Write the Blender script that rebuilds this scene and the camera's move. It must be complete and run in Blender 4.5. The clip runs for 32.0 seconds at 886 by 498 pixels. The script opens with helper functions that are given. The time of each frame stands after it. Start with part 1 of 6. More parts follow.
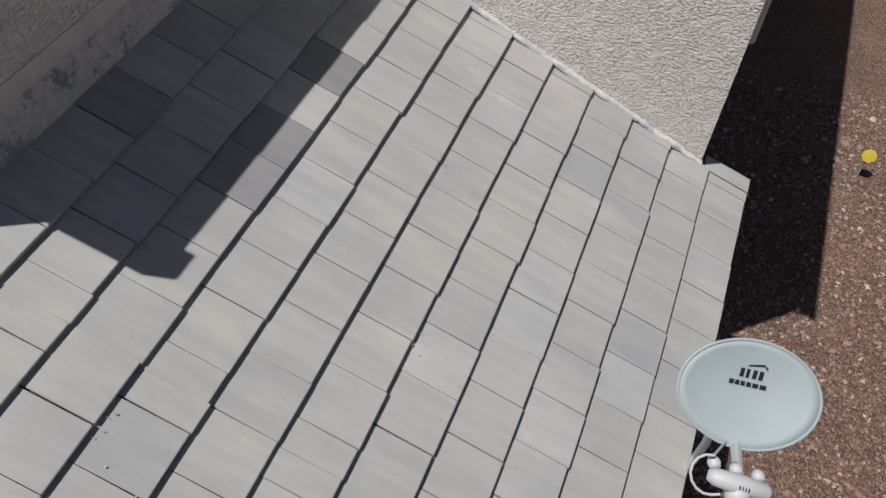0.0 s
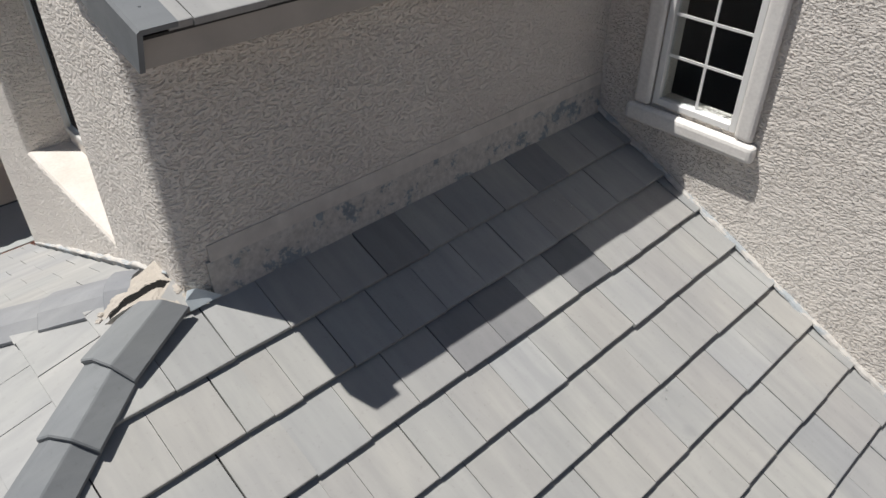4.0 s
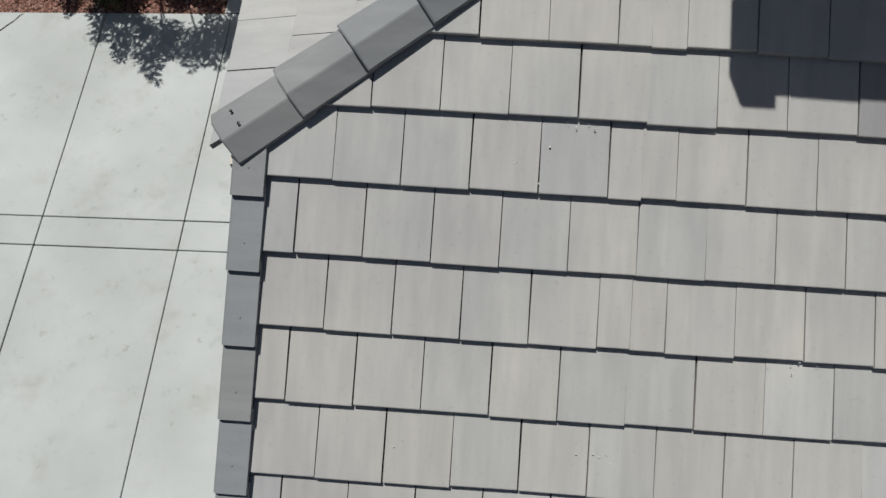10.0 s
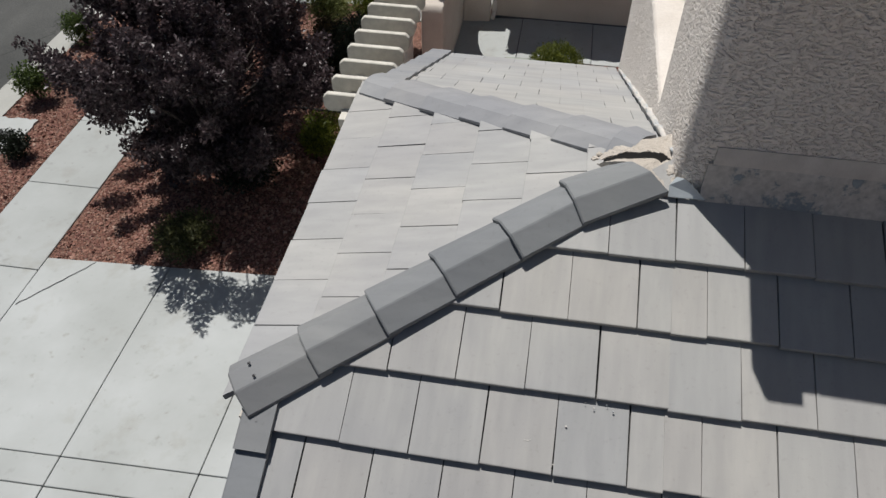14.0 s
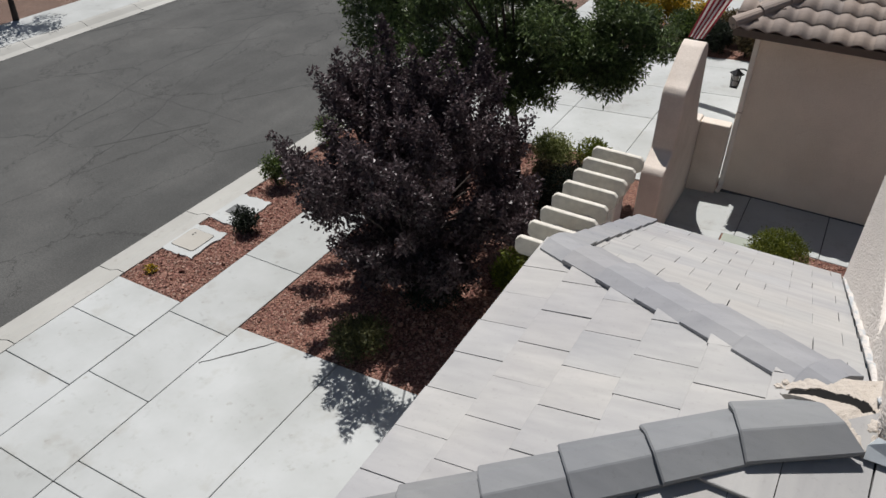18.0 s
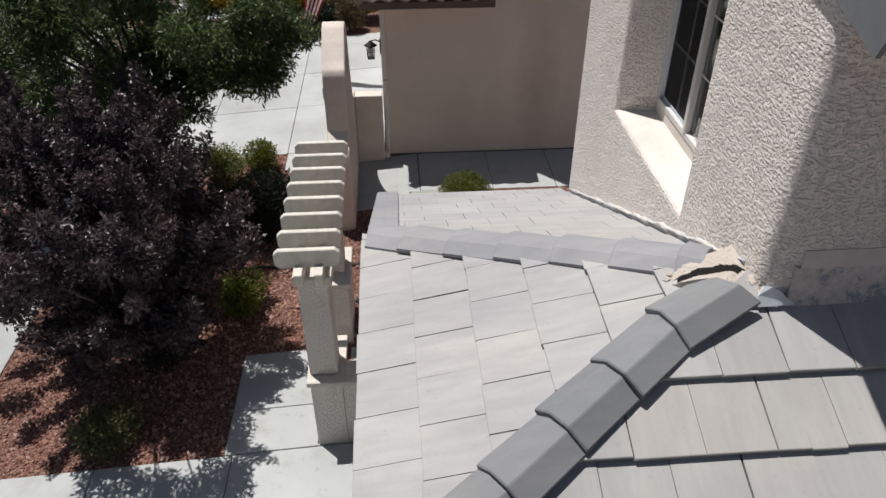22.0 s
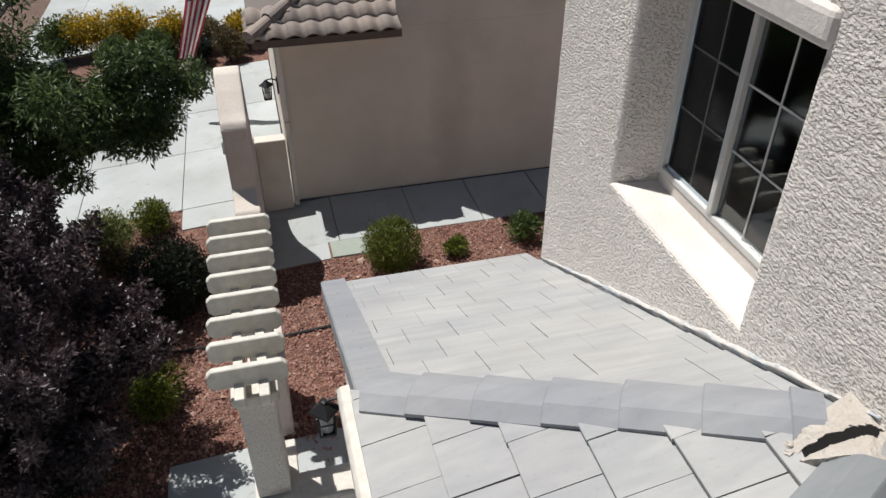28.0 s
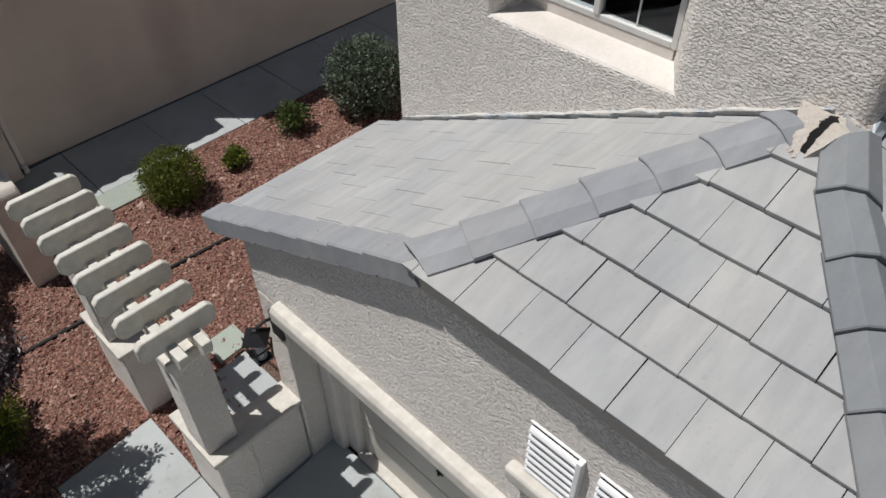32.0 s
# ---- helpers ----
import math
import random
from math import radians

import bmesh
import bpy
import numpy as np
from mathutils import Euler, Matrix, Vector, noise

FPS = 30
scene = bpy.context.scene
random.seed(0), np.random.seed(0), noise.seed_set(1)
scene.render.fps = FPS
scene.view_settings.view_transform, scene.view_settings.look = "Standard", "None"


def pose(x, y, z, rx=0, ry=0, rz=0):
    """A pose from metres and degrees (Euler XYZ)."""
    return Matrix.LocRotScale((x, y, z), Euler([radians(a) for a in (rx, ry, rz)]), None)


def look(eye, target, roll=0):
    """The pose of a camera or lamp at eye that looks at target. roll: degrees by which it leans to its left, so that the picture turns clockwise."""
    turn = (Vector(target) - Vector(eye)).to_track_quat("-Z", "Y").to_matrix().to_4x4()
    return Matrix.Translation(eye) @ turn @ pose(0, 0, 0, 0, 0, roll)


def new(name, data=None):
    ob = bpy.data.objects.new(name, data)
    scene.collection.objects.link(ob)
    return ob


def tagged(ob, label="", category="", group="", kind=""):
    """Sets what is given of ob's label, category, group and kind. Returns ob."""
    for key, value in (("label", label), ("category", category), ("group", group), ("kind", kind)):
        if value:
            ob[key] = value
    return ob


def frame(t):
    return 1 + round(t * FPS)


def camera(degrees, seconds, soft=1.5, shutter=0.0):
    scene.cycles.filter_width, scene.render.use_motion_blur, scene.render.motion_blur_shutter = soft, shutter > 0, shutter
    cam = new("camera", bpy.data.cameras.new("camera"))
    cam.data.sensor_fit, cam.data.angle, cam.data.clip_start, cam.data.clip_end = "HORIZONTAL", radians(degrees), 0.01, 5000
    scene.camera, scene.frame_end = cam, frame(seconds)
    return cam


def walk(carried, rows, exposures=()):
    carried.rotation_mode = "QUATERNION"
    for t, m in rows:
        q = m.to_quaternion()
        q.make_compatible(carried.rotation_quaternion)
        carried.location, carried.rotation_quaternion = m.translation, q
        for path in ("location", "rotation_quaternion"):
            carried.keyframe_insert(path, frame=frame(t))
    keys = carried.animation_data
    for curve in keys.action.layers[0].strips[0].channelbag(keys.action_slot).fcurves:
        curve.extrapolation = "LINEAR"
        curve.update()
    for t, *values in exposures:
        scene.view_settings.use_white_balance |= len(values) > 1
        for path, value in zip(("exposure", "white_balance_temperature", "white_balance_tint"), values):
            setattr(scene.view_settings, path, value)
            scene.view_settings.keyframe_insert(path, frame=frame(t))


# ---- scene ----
cam = camera(62.4, 32.0)
PATH = [
    (0, -0.910, -2.771, 7.079, -67.61, -52.70, 0.13),
    (0.5, -0.950, -2.809, 7.069, -67.37, -46.61, -0.02),
    (1, -0.984, -2.837, 7.063, -67.30, -40.52, 0.01),
    (1.5, -1.008, -2.866, 7.064, -66.61, -36.49, -0.02),
    (2, -1.019, -2.871, 7.071, -62.71, -36.47, -0.12),
    (2.5, -1.011, -2.850, 7.080, -56.70, -36.54, -0.08),
    (3, -0.992, -2.830, 7.083, -51.34, -36.63, -0.07),
    (3.5, -0.981, -2.831, 7.069, -46.60, -36.60, 0.02),
    (5.5, -0.968, -2.924, 6.965, -31.80, -38.15, 0.08),
    (6, -0.955, -2.913, 6.984, -25.35, -40.19, -0.05),
    (6.5, -0.950, -2.910, 6.993, -18.84, -41.81, -0.37),
    (7, -0.954, -2.915, 6.994, -13.87, -42.98, -0.47),
    (7.5, -0.962, -2.927, 7.014, -6.53, -44.11, -0.04),
    (8, -0.946, -2.913, 7.012, 1.02, -44.82, 0.19),
    (8.5, -0.909, -2.890, 7.012, 3.50, -44.89, 0.10),
    (9, -0.858, -2.847, 7.022, 3.79, -44.91, 0.07),
    (9.5, -0.824, -2.838, 7.027, 4.00, -50.52, -0.10),
    (10, -0.792, -2.841, 7.048, 3.65, -66.99, 0.41),
    (10.5, -0.732, -2.867, 7.023, 4.25, -75.91, -0.07),
    (11, -0.696, -2.891, 7.015, 4.35, -76.56, -0.15),
    (11.5, -0.675, -2.906, 7.013, 4.65, -76.41, -0.40),
    (12, -0.662, -2.908, 7.008, 4.72, -71.23, -0.39),
    (12.5, -0.656, -2.890, 7.013, 4.65, -62.84, -0.38),
    (13, -0.660, -2.874, 7.010, 4.54, -56.35, -0.19),
    (13.5, -0.666, -2.857, 7.014, 5.37, -51.25, -0.11),
    (14, -0.669, -2.820, 7.011, 9.70, -45.92, -0.06),
    (14.5, -0.673, -2.737, 7.003, 13.53, -40.45, -0.05),
    (15, -0.666, -2.646, 6.991, 20.66, -35.89, 0.14),
    (15.5, -0.661, -2.551, 6.990, 27.65, -35.75, 0.29),
    (17.5, -0.495, -2.428, 6.976, 29.54, -35.69, 0.37),
    (18, -0.561, -2.463, 6.973, 29.64, -35.68, 0.37),
    (18.5, -0.714, -2.522, 6.967, 28.99, -35.66, 0.39),
    (19, -0.935, -2.619, 6.952, 25.63, -35.62, 0.27),
    (19.5, -1.209, -2.732, 6.940, 19.86, -35.65, 0.25),
    (20, -1.469, -2.824, 6.927, 11.18, -35.69, 0.17),
    (20.5, -1.620, -2.855, 6.922, 4.91, -35.78, 0.11),
    (21, -1.692, -2.823, 6.914, 0.04, -35.81, 0.06),
    (21.5, -1.713, -2.723, 6.903, -3.99, -35.80, 0.02),
    (22, -1.715, -2.577, 6.901, -4.00, -35.82, 0.02),
    (22.5, -1.708, -2.406, 6.910, -3.50, -35.81, 0.08),
    (23, -1.692, -2.232, 6.914, -3.32, -35.79, 0.07),
    (23.5, -1.647, -2.072, 6.905, -1.90, -35.75, 0.10),
    (24, -1.581, -1.934, 6.916, -0.96, -35.74, 0.13),
    (24.5, -1.506, -1.806, 6.923, 1.75, -35.69, 0.23),
    (26.5, -1.389, -1.460, 6.952, 5.14, -35.64, 0.38),
    (27, -1.609, -1.376, 6.943, 4.88, -35.62, 0.40),
    (27.5, -1.866, -1.321, 6.939, -5.65, -35.57, 0.18),
    (28, -2.174, -1.242, 6.953, -14.58, -35.73, 0.01),
    (28.5, -2.503, -1.135, 6.954, -22.25, -35.87, -0.22),
    (29, -2.844, -0.993, 6.934, -36.14, -36.02, -0.19),
    (29.5, -3.183, -0.796, 6.936, -38.54, -36.13, -0.20),
    (30, -3.504, -0.595, 6.924, -38.49, -36.46, 0.04),
    (30.5, -3.729, -0.482, 6.920, -38.07, -40.15, -0.11),
    (31, -3.769, -0.496, 6.900, -39.62, -44.02, -0.23),
    (31.5, -3.761, -0.565, 6.883, -43.11, -44.08, -0.28),
    (32, -3.753, -0.608, 6.875, -45.40, -44.11, -0.44),
]
EXPOSURES = [(0.0, -0.22, 6450, 12), (1.0, -0.15, 6450, 13), (2.0, -0.07, 6480, 11), (3.0, 0.0, 6500, 10), (7.0, 0.0, 6500, 8), (9.0, -0.08, 6500, 8), (10.0, -0.2, 6500, 8), (12.0, -0.30, 6500, 9), (14.0, -0.22, 6500, 10), (15.5, -0.12, 6500, 11), (18.0, -0.04, 6500, 12), (21.0, 0.0, 6550, 14), (24.0, 0.04, 6500, 10), (28.0, 0.08, 6420, 10), (29.0, -0.11, 6380, 10), (31.0, -0.29, 6350, 10), (32.0, -0.24, 6350, 10)]
walk(cam, [(t, pose(x, y, z, 90 + pitch, 0, yaw) @ pose(0, 0, 0, 0, 0, roll)) for t, x, y, z, yaw, pitch, roll in PATH], EXPOSURES)

# ---- light: high summer sun from the street side, clear sky ----
SUN = Vector((-0.265, 0.288, 1.0)).normalized()
world = bpy.data.worlds.new("sky")
scene.world = world
world.use_nodes = True
wn = world.node_tree.nodes
sky = wn.new("ShaderNodeTexSky")
sky.sky_type, sky.sun_disc = "NISHITA", False
sky.sun_elevation = math.asin(SUN.z)
sky.sun_rotation = math.atan2(SUN.x, SUN.y)
world.node_tree.links.new(sky.outputs[0], wn["Background"].inputs[0])
wn["Background"].inputs[1].default_value = 0.042
sun = new("sun", bpy.data.lights.new("sun", "SUN"))
sun.data.energy, sun.data.angle, sun.data.color = 5.0, radians(0.55), (1.0, 0.97, 0.932)
sun.matrix_world = look(SUN * 60, (0, 0, 0))


# ---- materials ----
def shader(name, rough=0.85, metal=0.0):
    m = bpy.data.materials.new(name)
    m.use_nodes = True
    b = m.node_tree.nodes["Principled BSDF"]
    b.inputs["Roughness"].default_value, b.inputs["Metallic"].default_value = rough, metal
    return m, m.node_tree.nodes, m.node_tree.links, b


def coords(n, l, stretch=(1, 1, 1), obj=False):
    if obj:
        src = n.new("ShaderNodeTexCoord").outputs["Object"]
    else:
        src = n.new("ShaderNodeNewGeometry").outputs["Position"]
    mp = n.new("ShaderNodeMapping")
    mp.inputs["Scale"].default_value = stretch
    l.new(src, mp.inputs["Vector"])
    return mp.outputs[0]


def noise_tex(n, l, vec, scale, detail=4, rough=0.55):
    t = n.new("ShaderNodeTexNoise")
    t.inputs["Scale"].default_value, t.inputs["Detail"].default_value, t.inputs["Roughness"].default_value = scale, detail, rough
    l.new(vec, t.inputs["Vector"])
    return t.outputs["Fac"]


def ramp(n, l, fac, stops):
    r = n.new("ShaderNodeValToRGB")
    e = r.color_ramp.elements
    while len(e) < len(stops):
        e.new(0.5)
    for s, (p, c) in zip(e, stops):
        s.position = p
        s.color = (*c, 1) if len(c) == 3 else c
    l.new(fac, r.inputs["Fac"])
    return r.outputs["Color"]


def blend(n, l, a, b, fac, kind="MIX"):
    m = n.new("ShaderNodeMix")
    m.data_type, m.blend_type = "RGBA", kind
    for sock, v in ((m.inputs[6], a), (m.inputs[7], b)):
        if isinstance(v, tuple):
            sock.default_value = (*v, 1)
        else:
            l.new(v, sock)
    if isinstance(fac, float):
        m.inputs[0].default_value = fac
    else:
        l.new(fac, m.inputs[0])
    return m.outputs[2]


def bump(n, l, b, height, strength, dist, prev=None):
    k = n.new("ShaderNodeBump")
    k.inputs["Strength"].default_value, k.inputs["Distance"].default_value = strength, dist
    l.new(height, k.inputs["Height"])
    if prev:
        l.new(prev, k.inputs["Normal"])
    l.new(k.outputs[0], b.inputs["Normal"])
    return k.outputs[0]


def mult(c, f):
    return tuple(min(1.0, v * f) for v in c)


def plain(name, c, rough=0.6, metal=0.0, var=0.12, scale=12.0, grain=0.15):
    """A surface of one colour with two scales of slight variation."""
    m, n, l, b = shader(name, rough, metal)
    v = coords(n, l)
    base = ramp(n, l, noise_tex(n, l, v, scale), [(0.3, mult(c, 1 - var)), (0.7, mult(c, 1 + var))])
    l.new(base, b.inputs["Base Color"])
    bump(n, l, b, noise_tex(n, l, v, scale * 12), grain, 0.003)
    return m


def random_tint(n, l, c, amount):
    o = n.new("ShaderNodeObjectInfo")
    return ramp(n, l, o.outputs["Random"], [(0.0, mult(c, 1 - amount)), (1.0, mult(c, 1 + amount))])


def tile_mat(name, c, warm, cool, amount, streak=(1.2, 9, 9)):
    """Grey concrete roof tile: streaked along its length, each one of its own tone."""
    m, n, l, b = shader(name, 0.8)
    v = coords(n, l)
    vs = coords(n, l, streak)
    o = n.new("ShaderNodeObjectInfo")
    tone = ramp(n, l, o.outputs["Random"], [(0.0, mult(cool, 1 - amount)), (0.3, c), (0.6, warm), (0.8, c), (1.0, mult(cool, 1 + amount))])
    s = ramp(n, l, noise_tex(n, l, vs, 1.6, 3), [(0.35, (0.93, 0.93, 0.93)), (0.65, (1.04, 1.035, 1.03))])
    col = blend(n, l, tone, s, 1.0, "MULTIPLY")
    spots = ramp(n, l, noise_tex(n, l, v, 38, 5, 0.7), [(0.28, (0.78, 0.77, 0.75)), (0.42, (1, 1, 1))])
    col = blend(n, l, col, spots, 0.55, "MULTIPLY")
    stain = ramp(n, l, noise_tex(n, l, v, 1.1, 3), [(0.3, (0.88, 0.88, 0.9)), (0.6, (1.03, 1.02, 1.0))])
    col = blend(n, l, col, stain, 1.0, "MULTIPLY")
    pale = ramp(n, l, noise_tex(n, l, coords(n, l, (streak[0] * 0.35 + 0.5, streak[1] * 0.35 + 0.5, 1)), 1.5, 4, 0.6), [(0.52, (1, 1, 1)), (0.70, (1.10, 1.095, 1.08))])
    col = blend(n, l, col, pale, 1.0, "MULTIPLY")
    smudge = ramp(n, l, noise_tex(n, l, v, 2.4, 2), [(0.74, (1, 1, 1)), (0.86, (0.66, 0.67, 0.70))])
    col = blend(n, l, col, smudge, 1.0, "MULTIPLY")
    l.new(col, b.inputs["Base Color"])
    bump(n, l, b, noise_tex(n, l, v, 160, 3), 0.25, 0.002)
    return m


def stucco_mat(name, c, depth=0.016, stain=(0.82, 0.79, 0.76), size=50.0, level=1.35):
    """Coarse dashed stucco: rounded level ripples, with faint stains."""
    m, n, l, b = shader(name, 0.92)
    v = coords(n, l)
    vz = coords(n, l, (1, 1, level))
    w = noise_tex(n, l, v, 6, 2)
    mix = n.new("ShaderNodeVectorMath")
    mix.operation = "MULTIPLY_ADD"
    l.new(w, mix.inputs[0])
    mix.inputs[1].default_value = (0.05, 0.05, 0.04)
    l.new(vz, mix.inputs[2])
    a = noise_tex(n, l, mix.outputs[0], size, 2.5, 0.5)
    ridge = ramp(n, l, a, [(0.33, (0, 0, 0)), (0.50, (0.82, 0.82, 0.82)), (0.68, (1, 1, 1))])
    patchy = ramp(n, l, noise_tex(n, l, vz, 7, 3), [(0.36, (0.68, 0.68, 0.68)), (0.60, (1, 1, 1))])
    ridge = blend(n, l, ridge, patchy, 1.0, "MULTIPLY")
    big = ramp(n, l, noise_tex(n, l, v, 0.9, 4), [(0.3, stain), (0.65, (1.04, 1.04, 1.04))])
    fine = ramp(n, l, noise_tex(n, l, v, 70, 3), [(0.3, mult(c, 0.93)), (0.7, mult(c, 1.05))])
    l.new(blend(n, l, fine, big, 0.7, "MULTIPLY"), b.inputs["Base Color"])
    k = bump(n, l, b, ridge, 1.0, depth)
    bump(n, l, b, noise_tex(n, l, v, 240, 2), 0.35, 0.002, k)
    return m


def plaster_mat(name, c, stain=(0.86, 0.84, 0.81), relief=0.0025):
    """Float-finished plaster: soft unevenness, sandy grain, faint dirt."""
    m, n, l, b = shader(name, 0.9)
    v = coords(n, l)
    big = ramp(n, l, noise_tex(n, l, v, 2.2, 5, 0.6), [(0.3, stain), (0.62, (1.03, 1.03, 1.03))])
    fine = ramp(n, l, noise_tex(n, l, v, 48, 4), [(0.3, mult(c, 0.94)), (0.7, mult(c, 1.05))])
    l.new(blend(n, l, fine, big, 0.75, "MULTIPLY"), b.inputs["Base Color"])
    k = bump(n, l, b, noise_tex(n, l, v, 26, 4, 0.6), 0.8, relief * 2)
    bump(n, l, b, noise_tex(n, l, v, 170, 3), 0.45, relief, k)
    return m


def concrete_mat(name, c, var=0.19):
    m, n, l, b = shader(name, 0.85)
    v = coords(n, l)
    o = random_tint(n, l, c, 0.05)
    big = ramp(n, l, noise_tex(n, l, v, 0.7, 5, 0.6), [(0.3, (1 - var, 1 - var, 1 - var * 1.1)), (0.7, (1.05, 1.05, 1.05))])
    spots = ramp(n, l, noise_tex(n, l, v, 5.5, 4, 0.65), [(0.26, (0.8, 0.79, 0.77)), (0.40, (1, 1, 1))])
    col = blend(n, l, blend(n, l, o, big, 1.0, "MULTIPLY"), spots, 0.75, "MULTIPLY")
    l.new(col, b.inputs["Base Color"])
    bump(n, l, b, noise_tex(n, l, v, 190, 3), 0.3, 0.002)
    return m


def stained(m, lo, hi, scale, tint, seed):
    """Lays soft irregular stains over a paving material."""
    n, l = m.node_tree.nodes, m.node_tree.links
    b = n["Principled BSDF"]
    was = b.inputs["Base Color"].links[0].from_socket
    v = coords(n, l)
    v.node.inputs["Location"].default_value = (seed, seed * 1.7, 0)
    l.new(blend(n, l, was, ramp(n, l, noise_tex(n, l, v, scale, 6, 0.62), [(lo, (1, 1, 1)), (hi, tint)]), 1.0, "MULTIPLY"), b.inputs["Base Color"])


def gravel_mat(name, cols, scale=30.0, depth=0.02):
    """Crushed rock: every cell one stone of its own colour and height, the shade between stones painted in."""
    m, n, l, b = shader(name, 0.9)
    v = coords(n, l)
    t = n.new("ShaderNodeTexVoronoi")
    t.inputs["Scale"].default_value = scale
    l.new(v, t.inputs["Vector"])
    sep = n.new("ShaderNodeSeparateColor")
    l.new(t.outputs["Color"], sep.inputs[0])
    k = len(cols) - 1
    col = ramp(n, l, sep.outputs[0], [(i / k, c) for i, c in enumerate(cols)])
    # shade in the gaps between stones is multiplied into the colour
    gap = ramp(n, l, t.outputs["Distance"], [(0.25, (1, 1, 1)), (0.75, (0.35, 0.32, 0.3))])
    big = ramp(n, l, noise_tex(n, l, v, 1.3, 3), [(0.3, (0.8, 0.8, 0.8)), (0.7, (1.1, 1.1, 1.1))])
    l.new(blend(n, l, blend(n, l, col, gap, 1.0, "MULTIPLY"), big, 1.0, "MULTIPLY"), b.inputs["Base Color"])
    inv = n.new("ShaderNodeMath")
    inv.operation = "SUBTRACT"
    inv.inputs[0].default_value = 1.0
    l.new(t.outputs["Distance"], inv.inputs[1])
    bump(n, l, b, inv.outputs[0], 1.0, depth)
    return m


TILE = tile_mat("roof_tile_concrete", (0.356, 0.356, 0.346), (0.354, 0.347, 0.334), (0.346, 0.352, 0.352), 0.07, (9, 1.2, 1.2))
TILE_B = tile_mat("hip_roof_tile_concrete", (0.371, 0.372, 0.366), (0.366, 0.364, 0.355), (0.358, 0.364, 0.363), 0.04, (1.2, 9, 9))
CAP = tile_mat("ridge_cap_concrete", (0.212, 0.224, 0.231), (0.218, 0.225, 0.226), (0.200, 0.213, 0.223), 0.08)
DECK = plain("roof_underlay", (0.05, 0.048, 0.046), 0.9)
STUCCO = stucco_mat("cream_stucco", (0.81, 0.757, 0.698), 0.0155, (0.92, 0.91, 0.90), 42.0, 1.7)
STUCCO_TAN = stucco_mat("tan_neighbour_stucco", (0.765, 0.690, 0.595), 0.005, (0.84, 0.825, 0.81))
tn, tl, tb = STUCCO_TAN.node_tree.nodes, STUCCO_TAN.node_tree.links, STUCCO_TAN.node_tree.nodes["Principled BSDF"]
wet = tn.new("ShaderNodeTexGradient")
wet.gradient_type = "SPHERICAL"
spot = tn.new("ShaderNodeMapping")
spot.inputs["Location"].default_value = (-0.95 / 0.46 - 0.35, -10.23 / 2, -1.55 / 1.5 - 0.25)
spot.inputs["Scale"].default_value = (1 / 0.46, 0.5, 1 / 1.5)
tl.new(tn.new("ShaderNodeNewGeometry").outputs["Position"], spot.inputs["Vector"])
wander = tn.new("ShaderNodeVectorMath")
wander.operation = "MULTIPLY_ADD"
tl.new(noise_tex(tn, tl, coords(tn, tl), 2.6, 3), wander.inputs[0])
wander.inputs[1].default_value = (0.7, 0.0, 0.5)
tl.new(spot.outputs[0], wander.inputs[2])
tl.new(wander.outputs[0], wet.inputs[0])
damp = ramp(tn, tl, wet.outputs[1], [(0.0, (1, 1, 1)), (0.3, (0.93, 0.925, 0.92)), (0.7, (0.85, 0.84, 0.835))])
dry = tb.inputs["Base Color"].links[0].from_socket
tl.new(blend(tn, tl, dry, damp, 1.0, "MULTIPLY"), tb.inputs["Base Color"])
STUCCO_FINE = plaster_mat("smooth_cream_stucco", (0.66, 0.595, 0.525), (0.86, 0.84, 0.82), 0.003)
PLASTER = plaster_mat("smooth_plaster", (0.68, 0.635, 0.585))
TRIM = plain("cream_trim_paint", (0.541, 0.508, 0.451), 0.7)
CREAM = plain("cream_painted_wood", (0.574, 0.549, 0.484), 0.7)
CONCRETE = concrete_mat("driveway_concrete", (0.402, 0.421, 0.417))
stained(CONCRETE, 0.56, 0.72, 1.9, (0.87, 0.845, 0.81), 3.0)
stained(CONCRETE, 0.64, 0.70, 7.0, (0.84, 0.82, 0.79), 8.0)
CURB = concrete_mat("kerb_concrete", (0.377, 0.377, 0.353), 0.14)
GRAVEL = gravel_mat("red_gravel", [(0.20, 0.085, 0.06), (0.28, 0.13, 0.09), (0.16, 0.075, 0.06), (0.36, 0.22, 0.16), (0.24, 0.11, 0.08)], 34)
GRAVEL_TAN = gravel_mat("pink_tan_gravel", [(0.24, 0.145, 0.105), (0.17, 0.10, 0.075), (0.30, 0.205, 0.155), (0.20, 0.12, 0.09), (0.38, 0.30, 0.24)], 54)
# paler copy of CAP: sunlight on the north hip put into the colour
CAP_LIT = tile_mat("lit_cap_concrete", (0.276, 0.284, 0.296), (0.280, 0.284, 0.292), (0.268, 0.278, 0.292), 0.05)
TILE_DARK = tile_mat("darker_roof_tile", (0.246, 0.246, 0.250), (0.271, 0.267, 0.262), (0.221, 0.226, 0.234), 0.1, (9, 1.2, 1.2))
BLACK = plain("black_metal", (0.02, 0.02, 0.022), 0.45, 0.4)


# ---- mesh helpers ----
def mesh_of(name, bm):
    me = bpy.data.meshes.new(name)
    bmesh.ops.recalc_face_normals(bm, faces=bm.faces)
    bm.to_mesh(me)
    bm.free()
    return me


def part(name, bm, material, parent=None, label="", smooth=False):
    ob = new(name, mesh_of(name, bm))
    ob.data.materials.append(material)
    if smooth:
        for p in ob.data.polygons:
            p.use_smooth = True
    if parent:
        ob.parent = parent
    if label:
        ob["label"] = label
    return ob


def thing(name, label, category, group="", kind="", at=(0, 0, 0)):
    ob = tagged(new(name), label, category, group, kind)
    ob.empty_display_size = 0.1
    ob.location = at
    return ob


